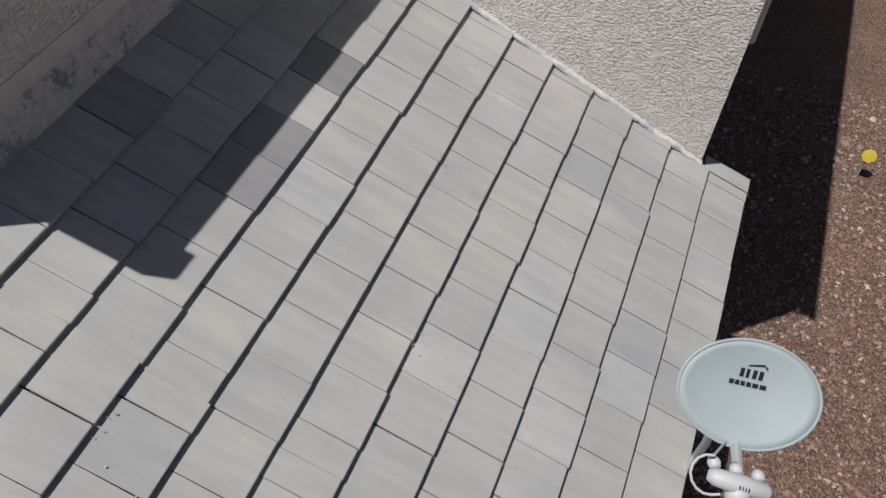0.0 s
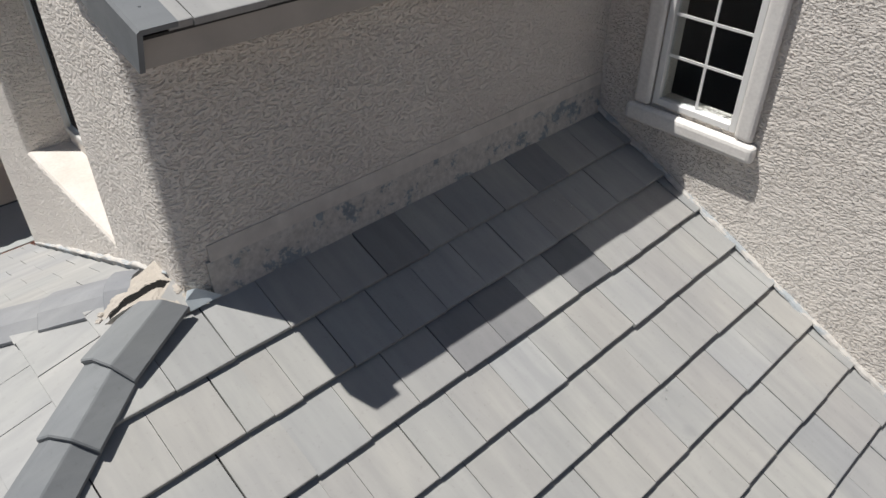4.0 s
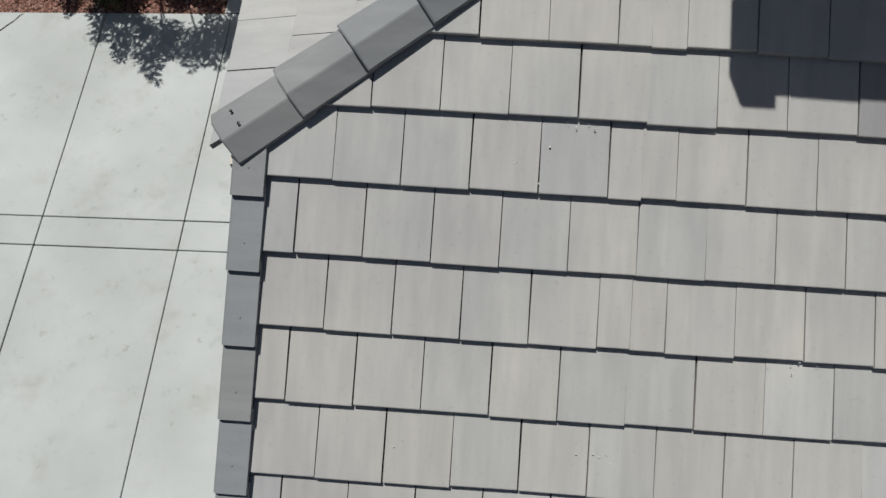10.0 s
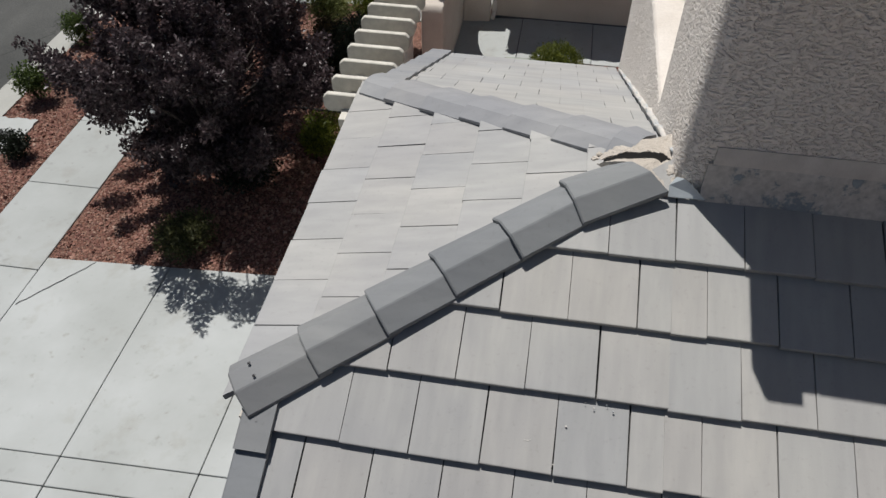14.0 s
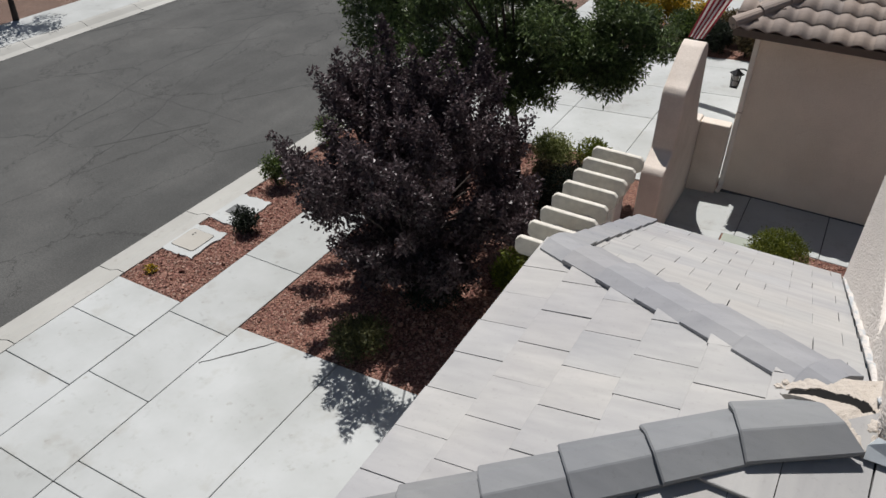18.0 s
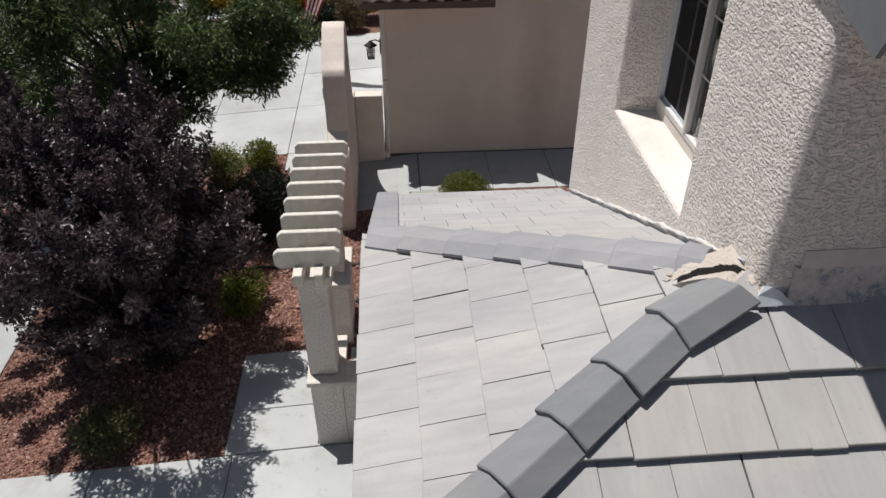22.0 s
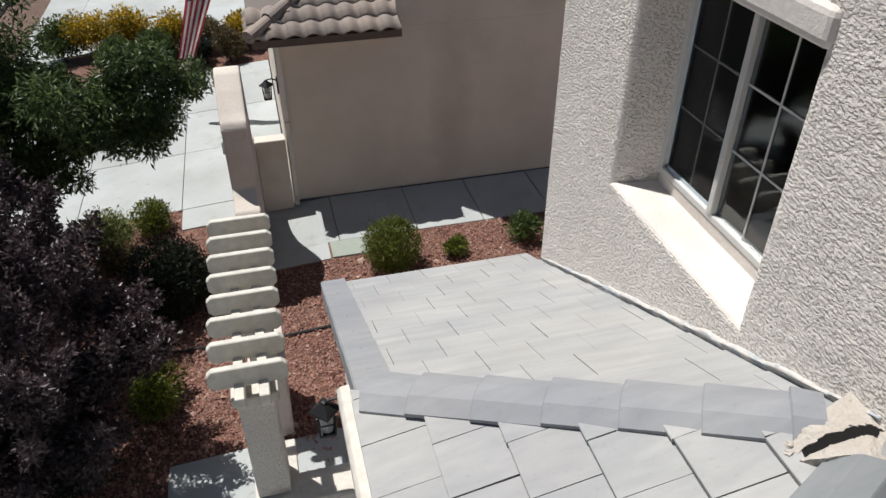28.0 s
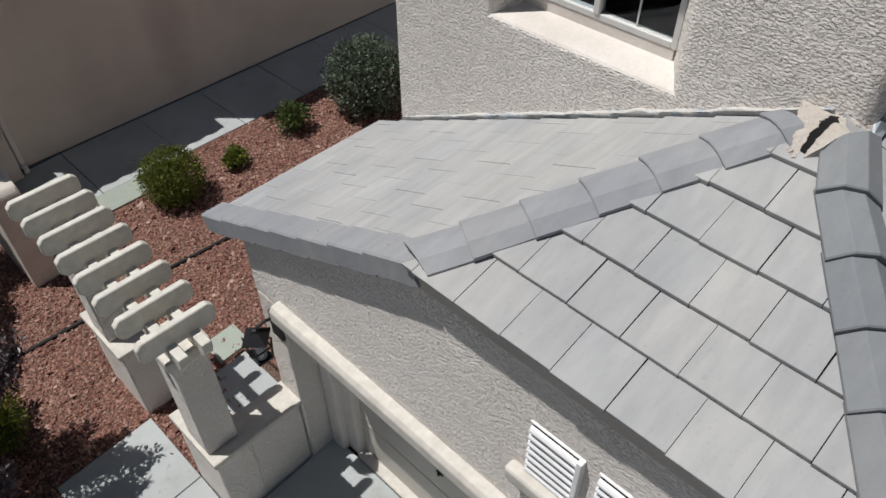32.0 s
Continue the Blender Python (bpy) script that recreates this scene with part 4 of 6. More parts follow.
rake_run(roof_a, -1.705, X_RAKE + 0.09, 1.18, VA_END - 0.25, E_A, (0, 0, 4.65), (0, -CA, -SA), 41)
rake_run(roof_a, -1.705, X_RAKE + 0.09, VA_END - 0.1, VA_END, E_A, (0, 0, 4.645), (0, -CA, -SA), 43)
rake_run(roof_c, -1.73, X_RAKE + 0.005, 1.6, LC + 0.05, 0.39, (0, RIDGE_Y, APEX_Z - 0.01), (0, CC, -SC), 42, 0.02, 0.014, 0.4, CAP_LIT, 0.135, 0.020)


def hip_run(roof, a, b, first, step, count, seed, prof, material, lap=0.016):
    """Angular hip caps, lapped from the eave up; each a bent slab with a raised lower end."""
    q = random.Random(seed)
    a, b = Vector(a), Vector(b)
    d = (b - a).normalized()
    s = d.cross(Vector((0, 0, 1))).normalized()
    n = s.cross(d)
    L = step + 0.06
    bm = bmesh.new()
    rings = []
    for y, lift, wide in ((-L, -lap - 0.002, 0.94), (-0.008, lap, 1.0), (0.0, lap - 0.006, 0.99)):
        top = [bm.verts.new((p * wide, y, z + lift + 0.02)) for p, z in prof]
        low = [bm.verts.new((p * wide * 0.9, y, z + lift - 0.008)) for p, z in prof]
        rings.append(top + low[::-1])
    k = len(rings[0])
    for p, w in zip(rings, rings[1:]):
        for i in range(k):
            bm.faces.new((p[i], p[(i + 1) % k], w[(i + 1) % k], w[i]))
    bm.faces.new(rings[0]), bm.faces.new(rings[-1])
    me = mesh_of("hip_cap", bm)
    me.materials.append(material)
    for i in range(count):
        ob = new("hip_cap", me)
        ob.parent = roof
        m = Matrix((s, d, n)).transposed().to_4x4()
        m.translation = a + d * (first + i * step) + n * 0.058
        if i == count - 1 and material is not CAP:
            end = me.copy()
            for v in end.vertices:
                if v.co.y > -0.05:
                    v.co.y = min(v.co.y, (-1.958 - m.translation.x - s.x * v.co.x) / d.x - 0.42 * max(0.0, v.co.x + 0.15))
            ob.data = end
        if i == 0 and material is not CAP:
            short = me.copy()
            for v in short.vertices:
                if v.co.y < -0.1:
                    v.co.y = -0.13
            ob.data = short
        if i == 0 and material is CAP:
            short = me.copy()
            for v in short.vertices:
                if v.co.y < -0.1:
                    v.co.y = -0.37 + 0.48 * v.co.x
                    v.co.z += 0.012
            ob.data = short
        ob.matrix_world = m @ pose(q.uniform(-0.004, 0.004), 0, 0, q.uniform(-0.3, 0.3), q.uniform(-1, 1), q.uniform(-0.6, 0.6) - (11 if i == 0 and material is CAP else 0))
        if i == count - 1 and material is CAP:
            for x in (-0.03, 0.045):
                part("nail_head", lathe([(0.0, 0.0), (0.008, 0.0), (0.006, 0.004), (0.0, 0.005)], (0, 0, 0), 8), BLACK, ob).location = (x, -0.11, prof[2][1] + 0.045)


HIGH_CAP = [(-0.152, -0.064), (-0.150, -0.050), (-0.058, 0.020), (-0.050, 0.024), (0.050, 0.024), (0.058, 0.020), (0.150, -0.050), (0.152, -0.064)]
LOW_CAP = [(-0.150, -0.056), (-0.148, -0.043), (-0.062, 0.0), (0.0, 0.004), (0.05, -0.002), (0.150, -0.040), (0.152, -0.052)]
hip_run(roof_b, (-0.185, 0.115, 4.685), (-1.93, -1.155, z_a(-1.155) - 0.01), 0.398, 0.36, 6, 51, HIGH_CAP, CAP)
hip_run(roof_b, (0.0, 0.205, 4.69), (-1.985, 1.475, z_c(1.475) - 0.005), 0.325, 0.343, 7, 52, LOW_CAP, CAP_LIT, 0.011)


# mortar packed between the hips and the house corner, cracked open along an arch
def along(pts, u):
    x = u * (len(pts) - 1)
    i = min(int(x), len(pts) - 2)
    return Vector(pts[i]).lerp(Vector(pts[i + 1]), x - i)


CRACK = [(-0.365, 0.202, 4.645), (-0.26, 0.212, 4.694), (-0.155, 0.208, 4.720), (-0.080, 0.194, 4.727), (-0.024, 0.148, 4.714), (-0.018, 0.045, 4.690)]
BACK = [(-0.370, 0.240, 4.636), (-0.300, 0.280, 4.680), (-0.21, 0.310, 4.700), (-0.11, 0.345, 4.704), (-0.016, 0.37, 4.725), (-0.014, 0.04, 4.755)]






def rough(p, a, b):
    return Vector([noise.noise(p * 16 + Vector((k * 7, 0, 0))) for k in range(3)]) * a + Vector([noise.noise(p * 60 + Vector((k * 5, 1, 2))) for k in range(3)]) * b


def sheet(edge, far, arch, deep, seed, n=44, m=10):
    """A slab of smeared mortar between two lines, swollen in the middle, with broken edges."""
    bm = bmesh.new()
    q = random.Random(seed)
    rings = []
    for i in range(n + 1):
        u = i / n
        e, f = along(edge, u), along(far, u)
        e = e.lerp(f, 0.05 + q.uniform(-0.05, 0.07))
        ring = [bm.verts.new(e - Vector((0, 0, deep)))]
        for j in range(m + 1):
            w = j / m
            p = e.lerp(f, w) + Vector((0, 0, arch * math.sin(math.pi * min(1.0, w * 1.25) * 0.8)))
            ring.append(bm.verts.new(p + rough(p, 0.007, 0.004)))
        ring.append(bm.verts.new(f - Vector((0, 0, deep))))
        rings.append(ring)
    k = len(rings[0])
    for p, w in zip(rings, rings[1:]):
        for j in range(k):
            bm.faces.new((p[j], p[(j + 1) % k], w[(j + 1) % k], w[j]))
    bm.faces.new(rings[0]), bm.faces.new(rings[-1])
    return bm


LIP_IN = [(x - 0.010, y - 0.030, z - 0.016) for x, y, z in CRACK]
LIP_OUT = [(-0.385, 0.166, 4.644), (-0.335, 0.118, 4.704), (-0.265, 0.085, 4.736), (-0.195, 0.048, 4.736), (-0.120, 0.012, 4.710), (-0.045, -0.035, 4.678)]
mp = tagged(part("mortar_patch", sheet(CRACK, BACK, 0.0, 0.09, 3), MORTAR), "rough cream mortar patch at the house corner, cracked open", "mortar patch")
part("lip", sheet(LIP_IN, LIP_OUT, 0.003, 0.05, 8, 44, 6), MORTAR, mp, "broken mortar lip on the hip cap")
# black ribbon just under the edges, painting the dark of the crack
gap = bmesh.new()
ga = [gap.verts.new(along(CRACK, i / 20) + Vector((0.010, 0.014, -0.004))) for i in range(21)]
gb_ = [gap.verts.new(along(LIP_IN, i / 20) + Vector((-0.004, -0.008, 0.004))) for i in range(21)]
gc = [gap.verts.new(v.co + Vector((0, 0, -0.02))) for v in ga]
gd_ = [gap.verts.new(v.co + Vector((0, 0, -0.02))) for v in gb_]
for i in range(20):
    for a, b in ((ga, gb_), (gc, gd_), (ga, gc), (gb_, gd_)):
        gap.faces.new((a[i], a[i + 1], b[i + 1], b[i]))
part("crack_dark", gap, GAP_DARK, mp, "black ribbon painting the dark of the crack")


def lump(name, centre, radius, seed, material, label):
    bm = bmesh.new()
    bmesh.ops.create_icosphere(bm, subdivisions=3, radius=1.0)
    o = Vector((seed * 3.1, seed, 0))
    for v in bm.verts:
        k = 1 + 0.35 * noise.noise(v.co * 2.2 + o) + 0.16 * noise.noise(v.co * 7 + o)
        v.co = Vector(centre) + Vector((v.co.x * radius[0], v.co.y * radius[1], v.co.z * radius[2])) * k
    return tagged(part(name, bm, material), label, "mortar")


lump("mortar_crumb", (-0.395, 0.215, 4.632), (0.022, 0.016, 0.014), 2, MORTAR, "small broken crumb of mortar lying on the tiles")
lump("mortar_crumb", (-0.375, 0.245, 4.640), (0.016, 0.018, 0.014), 5, MORTAR, "small broken crumb of mortar lying on the tiles")
lump("mortar_smear", (-0.040, 0.105, 4.702), (0.050, 0.060, 0.028), 9, MORTAR, "broken mortar heaped at the end of the crack")
lump("mortar_smear", (-0.005, 0.02, 4.665), (0.045, 0.05, 0.05), 7, MORTAR, "broken mortar smeared beside the corner flashing")


# ---- upper roof of the house ----
def upper_roof():
    """Gable roof above the shaded wall: rake over the west gable, eave over the garage roof."""
    bm = bmesh.new()
    y0, z0, t = -0.25, 6.06, 0.40
    prism([(y0, z0), (1.8, z0 + t * 2.05), (3.85, z0), (3.85, z0 + 0.03), (1.8, z0 + t * 2.05 + 0.03), (y0, z0 + 0.03)], "x", -0.05, 3.2, bm)
    return structure("roof_upper", bm, DECK, "upper roof of pale grey flat concrete tiles", "roof")


roof_u = upper_roof()
tu = 0.40
CU, SU = math.cos(math.atan(tu)), math.sin(math.atan(tu))
tile_field(roof_u, (0, -0.27, 6.09), (1, 0, 0), (0, -CU, -SU), range(-5, 1), 0.365, 0.345, [(-1, 0, -0.06), (1, 0, 3.2), (0, 1, 0.03)], TILE, 0.0, 3.2, 61)
tile_field(roof_u, (0, 3.87, 6.09), (1, 0, 0), (0, CU, -SU), range(-5, 1), 0.365, 0.345, [(-1, 0, -0.06), (1, 0, 3.2), (0, 1, 0.03)], TILE, 0.0, 3.2, 63)
rake_run(roof_u, 0.08, -0.075, -1.9, 0.05, 0.345, (0, -0.27, 6.09), (0, -CU, -SU), 62, skirt=0.165)
structure("fascia_upper", box(-0.0505, 3.2, -0.276, -0.235, 5.975, 6.078), FASCIA, "cream fascia board under the upper eave", "fascia")
# shadow line below the butts, made as a black strip
structure("drip_edge_upper", box(-0.04, 3.2, -0.278, -0.23, 6.079, 6.090), DECK, "black strip painting the shadow line under the tile butts", "fascia")
structure("soffit_upper", box(-0.03, 3.2, -0.234, -0.002, 6.0, 6.03), FASCIA, "cream soffit under the upper eave", "soffit")
structure("fascia_gable", prism([(-0.235, 5.975), (1.8, 5.975 + tu * 2.035), (1.8, 6.05 + tu * 2.035), (-0.235, 6.05)], "x", -0.048, -0.032), FASCIA, "cream rake board on the west gable", "fascia")
structure("soffit_gable", prism([(-0.25, 5.99), (1.8, 5.99 + tu * 2.05), (1.8, 6.07 + tu * 2.05), (-0.25, 6.07)], "x", -0.0315, -0.003), FASCIA, "cream soffit board under the west rake", "soffit")
structure("roof_east", prism([(-3.29, 5.92), (-1.4, 6.75), (0.5, 6.0), (0.5, 6.06), (-1.4, 6.83), (-3.29, 5.96)], "x", X_WALL2 - 0.05, 12.2), TILE, "tiled roof over the east wing", "roof")
structure("wall_east_gable", prism([(-3.08, 5.90), (0.22, 6.021), (0.22, 6.08), (-1.4, 6.72), (-3.08, 5.98)], "x", X_WALL2 + 0.01, X_WALL2 + 0.2), STUCCO, "cream stucco gable under the east roof", "wall")
# out of view, added to keep sky light off the tan wall
structure("roof_back", prism([(0.45, 6.0), (2.0, 6.85), (3.85, 6.0), (3.85, 6.06), (2.0, 6.93), (0.45, 6.06)], "x", X_WALL2, 12.2), TILE, "unseen tiled roof added to block sky light over the side path", "roof")
structure("fascia_east", box(X_WALL2 + 0.23, 12.2, -3.29, -3.26, 5.80, 5.918), FASCIA, "cream fascia board over the side yard", "fascia")


# ---- windows ----
def pane(y0, y1, z0, z1, x, parent):
    ob = part("pane", box(x, x + 0.006, y0, y1, z0, z1), GLASS, parent)
    ob.visible_shadow = False
    return ob


def slider_window():
    w = thing("window_west", "white vinyl sliding window with dark glass and a white grid", "window", kind="structure")
    x = WX - 0.02
    f = 0.024
    bm = bmesh.new()
    box(x - 0.02, x + 0.05, WY0 - 0.02, WY0 + f, WZ0 - 0.02, WZ1 + 0.02, 0.004, bm), box(x - 0.02, x + 0.05, WY1 - f, WY1 + 0.02, WZ0 - 0.02, WZ1 + 0.02, 0.004, bm)
    box(x - 0.02, x + 0.05, WY0 + f, WY1 - f, WZ0 - 0.02, WZ0 + f, 0.004, bm), box(x - 0.02, x + 0.05, WY0 + f, WY1 - f, WZ1 - f, WZ1 + 0.02, 0.004, bm)
    part("window_frame", bm, VINYL, w)
    ym = (WY0 + WY1) / 2
    part("mullion", box(x - 0.03, x + 0.045, ym - 0.023, ym + 0.023, WZ0 + f, WZ1 - f, 0.004), VINYL, w)
    for k, (a, b, dx) in enumerate(((WY0 + f, ym - 0.023, 0.012), (ym + 0.023, WY1 - f, 0.03))):
        p = pane(a, b, WZ0 + f, WZ1 - f, x + dx, w)
        mid = (a + b) / 2
        part("muntin", box(x + dx - 0.007, x + dx - 0.001, mid - 0.006, mid + 0.006, WZ0 + f, WZ1 - f), VINYL, p)
        for z in (WZ0 + 0.455, WZ0 + 0.845):
            part("muntin", box(x + dx - 0.008, x + dx - 0.002, a, b, z - 0.006, z + 0.006), VINYL, p)
        if k == 1:
            s = bmesh.new()
            box(x + dx - 0.022, x + dx - 0.012, a, a + 0.022, WZ0 + f, WZ1 - f, 0.0, s), box(x + dx - 0.022, x + dx - 0.012, b - 0.022, b, WZ0 + f, WZ1 - f, 0.0, s)
            box(x + dx - 0.022, x + dx - 0.012, a, b, WZ0 + f, WZ0 + f + 0.022, 0.0, s), box(x + dx - 0.022, x + dx - 0.012, a, b, WZ1 - f - 0.022, WZ1 - f, 0.0, s)
            part("screen_frame", s, METAL, w, "thin grey screen frame")
            net = bmesh.new()
            for i in range(1, int((b - a) / 0.012)):
                box(x + dx - 0.018, x + dx - 0.016, a + i * 0.012, a + i * 0.012 + 0.0035, WZ0 + f, WZ1 - f, 0.0, net)
            part("screen_mesh", net, BLACK, w, "fine dark insect screen")
    return w


slider_window()
structure("sill_curb", box(WX - 0.034, WX + 0.05, WY0 - 0.004, WY1 + 0.004, WZ0 - 0.14, WZ0 - 0.021, 0.008, seg=2), PLASTER, "grainy plaster curb under the window frame", "sill")
structure("lintel_west", box(-0.03, WX - 0.045, WY0 - 0.24, WY1 + 0.12, 5.90, 6.08, 0.045, seg=3), PLASTER, "rounded cream stucco lintel over the recessed window", "lintel")


def small_window():
    w = thing("window_east", "white trimmed window with black glass and a white grid", "window", kind="structure")
    x = X_WALL2
    t = bmesh.new()
    box(x - 0.058, x - 0.002, VY0 - 0.13, VY0 - 0.005, VZ0 - 0.02, VZ1 + 0.15, 0.03, t, 3), box(x - 0.058, x - 0.002, VY1 + 0.005, VY1 + 0.13, VZ0 - 0.02, VZ1 + 0.15, 0.03, t, 3)
    box(x - 0.058, x - 0.002, VY0 - 0.02, VY1 + 0.02, VZ1 + 0.005, VZ1 + 0.15, 0.03, t, 3)
    part("surround", t, TRIM_WHITE, w, "smooth white stucco surround")
    part("window_sill", box(x - 0.082, x - 0.001, VY0 - 0.17, VY1 + 0.17, VZ0 - 0.15, VZ0 - 0.022, 0.035, seg=3), TRIM_WHITE, w, "rounded white stucco sill")
    f = bmesh.new()
    box(x - 0.02, x + 0.05, VY0, VY0 + 0.045, VZ0, VZ1, 0.004, f), box(x - 0.02, x + 0.05, VY1 - 0.045, VY1, VZ0, VZ1, 0.004, f)
    box(x - 0.02, x + 0.05, VY0 + 0.045, VY1 - 0.045, VZ0, VZ0 + 0.045, 0.004, f), box(x - 0.02, x + 0.05, VY0 + 0.045, VY1 - 0.045, VZ1 - 0.045, VZ1, 0.004, f)
    part("window_frame", f, VINYL_BRIGHT, w)
    p = pane(VY0 + 0.045, VY1 - 0.045, VZ0 + 0.045, VZ1 - 0.045, x + 0.02, w)
    ym = (VY0 + VY1) / 2
    part("muntin", box(x + 0.011, x + 0.018, ym - 0.009, ym + 0.009, VZ0 + 0.045, VZ1 - 0.045), VINYL_BRIGHT, p)
    for z in (VZ0 + 0.345, VZ0 + 0.615, VZ0 + 0.885):
        part("muntin", box(x + 0.010, x + 0.017, VY0 + 0.045, VY1 - 0.045, z - 0.009, z + 0.009), VINYL_BRIGHT, p)
    return w


small_window()


# ---- wall lanterns ----
def lantern(at, turn, label, size=1.0):
    q = thing("wall_lantern", label, "wall lamp")
    part("back_plate", box(-0.055, 0.055, -0.012, 0.012, -0.10, 0.12, 0.006), BLACK, q)
    part("arm", rod([(0, 0.0, 0.08), (0, -0.07, 0.11), (0, -0.13, 0.10), (0, -0.15, 0.06)], 0.010), BLACK, q)
    part("roof_cap", lathe([(0.0, 0.10), (0.02, 0.098), (0.03, 0.08), (0.105, 0.03), (0.105, 0.018), (0.0, 0.018)], (0, -0.15, 0), 4), BLACK, q)
    g = bmesh.new()
    for sx, sy in ((1, 1), (1, -1), (-1, 1), (-1, -1)):
        rod([(sx * 0.062, -0.15 + sy * 0.062, 0.02), (sx * 0.048, -0.15 + sy * 0.048, -0.17)], 0.006, 6, g)
    for z, r in ((-0.07, 0.06), (-0.165, 0.055)):
        box(-r, r, -0.15 - r, -0.15 - r + 0.008, z, z + 0.01, 0, g), box(-r, r, -0.15 + r - 0.008, -0.15 + r, z, z + 0.01, 0, g)
        box(-r, -r + 0.008, -0.15 - r, -0.15 + r, z, z + 0.01, 0, g), box(r - 0.008, r, -0.15 - r, -0.15 + r, z, z + 0.01, 0, g)
    part("cage", g, BLACK, q)
    part("diffuser", lathe([(0.0, -0.16), (0.038, -0.158), (0.045, 0.01), (0.0, 0.012)], (0, -0.15, 0), 8), LNBW, q, "frosted pale diffuser")
    part("base_plate", box(-0.05, 0.05, -0.20, -0.10, -0.182, -0.170, 0.003), BLACK, q)
    q.matrix_world = pose(*at, 0, 0, turn) @ Matrix.Scale(size, 4)
    return q


lantern((-1.862, 3.27, 2.02), -90, "black caged wall lantern on the stucco garage pier", 1.4)
lantern((-1.953, 10.62, 2.02), -90, "small black metal wall lantern on the neighbouring house", 1.2)


# ---- low entry wall, piers and pergola ----
def capped(name, x0, x1, y0, y1, h, label, over=0.035):
    q = thing(name, label, "low wall", kind="structure")
    part("body", box(x0, x1, y0, y1, -0.3, h - 0.07, 0.012), STUCCO, q)
    part("coping", box(x0 - over, x1 + over, y0 - over, y1 + over, h - 0.069, h, 0.015, seg=2), TRIM, q, "smooth cream coping")
    return q


capped("wall_entry", -2.79, -2.43, 3.22, 3.93, 0.97, "cream stucco base of the near pergola pier")
capped("wall_entry_front", -2.429, -1.862, 3.225, 3.50, 0.965, "low cream stucco wall between pier and garage", 0.03)
capped("wall_entry_far", -2.79, -2.43, 4.95, 5.74, 0.97, "cream stucco base of the far pergola pier")


def pergola():
    q = thing("pergola", "cream painted entry pergola of eight short boards on stucco piers", "pergola")
    for y in (3.31, 5.16):
        p = part("pier", box(-2.79, -2.48, y, y + 0.34, 0.972, 2.26, 0.015), STUCCO, q, "square cream stucco pier")
        part("pier_cap", box(-2.83, -2.43, y - 0.04, y + 0.38, 2.262, 2.37, 0.02, seg=2), TRIM, p)
    for x in (-2.775, -2.575):
        pts = [(3.10, 2.46), (3.14, 2.375), (5.76, 2.375), (5.80, 2.46), (5.80, 2.54), (3.10, 2.54)]
        part("beam", prism(pts, "x", x, x + 0.082, bevel=0.006), CREAM, q)
    for i in range(8):
        y = 3.28 + i * 0.322
        a, b, z0, z1 = -2.975, -2.325, 2.50, 2.71
        c = 0.045
        pts = [(a + c, z0), (b - c, z0), (b, z0 + c), (b, z1 - c), (b - c, z1), (a + c, z1), (a, z1 - c), (a, z0 + c)]
        s = part("slat", prism(pts, "y", y, y + 0.062, bevel=0.008), CREAM, q)
    return q


pergola()

# ---- neighbour's wing wall and house ----
wing = [(7.75, -0.3), (7.75, 1.30), (7.80, 1.38), (8.00, 1.46), (8.15, 1.56), (8.18, 2.46), (8.23, 2.55), (8.36, 2.63), (8.62, 2.84), (8.86, 3.01), (9.0, 3.05), (9.14, 3.0), (9.24, 2.88), (9.32, 2.6), (9.40, 2.2), (9.52, 1.78), (9.70, 1.50), (9.92, 1.36), (10.1, 1.33), (10.32, 1.33), (10.32, -0.3)]
structure("wall_wing", prism(wing, "x", -2.83, -2.47, bevel=0.03, seg=2), STUCCO_FINE, "cream stucco wing wall with a curved stepped top", "wall")
structure("wall_court", box(-2.468, -1.96, 10.06, 10.30, -0.2, 1.30, 0.02, seg=2), STUCCO_FINE, "low tan stucco court wall", "wall")
structure("wall_neighbour", box(-1.94, 14.0, 10.23, 10.48, -0.1, 2.98), STUCCO_TAN, "tan stucco wall of the neighbouring house in shade", "wall")
structure("wall_neighbour_upper", box(0.03, 14.0, 10.235, 10.48, 2.981, 6.2), STUCCO_TAN, "tall tan stucco wall of the neighbouring house", "wall")
structure("wall_neighbour_west", box(-1.94, -1.70, 10.48, 17.0, -0.1, 2.98), STUCCO_TAN, "tan stucco wall of the neighbouring house facing the street", "wall")
# thin dark line along the foot of the wall
structure("trim_neighbour_foot", box(-1.94, 14.0, 10.203, 10.228, -0.05, 0.008), METER, "thin dark strip at the foot of the tan wall", "trim")
structure("fascia_neighbour", box(-2.26, 0.05, 9.87, 9.91, 2.94, 3.05), BRONZE, "brown fascia of the neighbouring eave", "fascia")
structure("soffit_neighbour", box(-2.26, 0.05, 9.91, 10.23, 2.985, 3.01), FASCIA, "cream soffit of the neighbouring eave", "soffit")
nr = structure("roof_neighbour", prism([(9.86, 3.03), (14.5, 4.75), (14.5, 4.78), (9.86, 3.06)], "x", -0.02, 0.04), BRONZE, "neighbouring roof of brown barrel tiles", "roof")
part("roof_sheet", prism([(9.86, 3.03), (12.2, 3.90), (12.2, 3.93), (9.86, 3.06)], "x", -2.28, -0.021), BRONZE, nr)


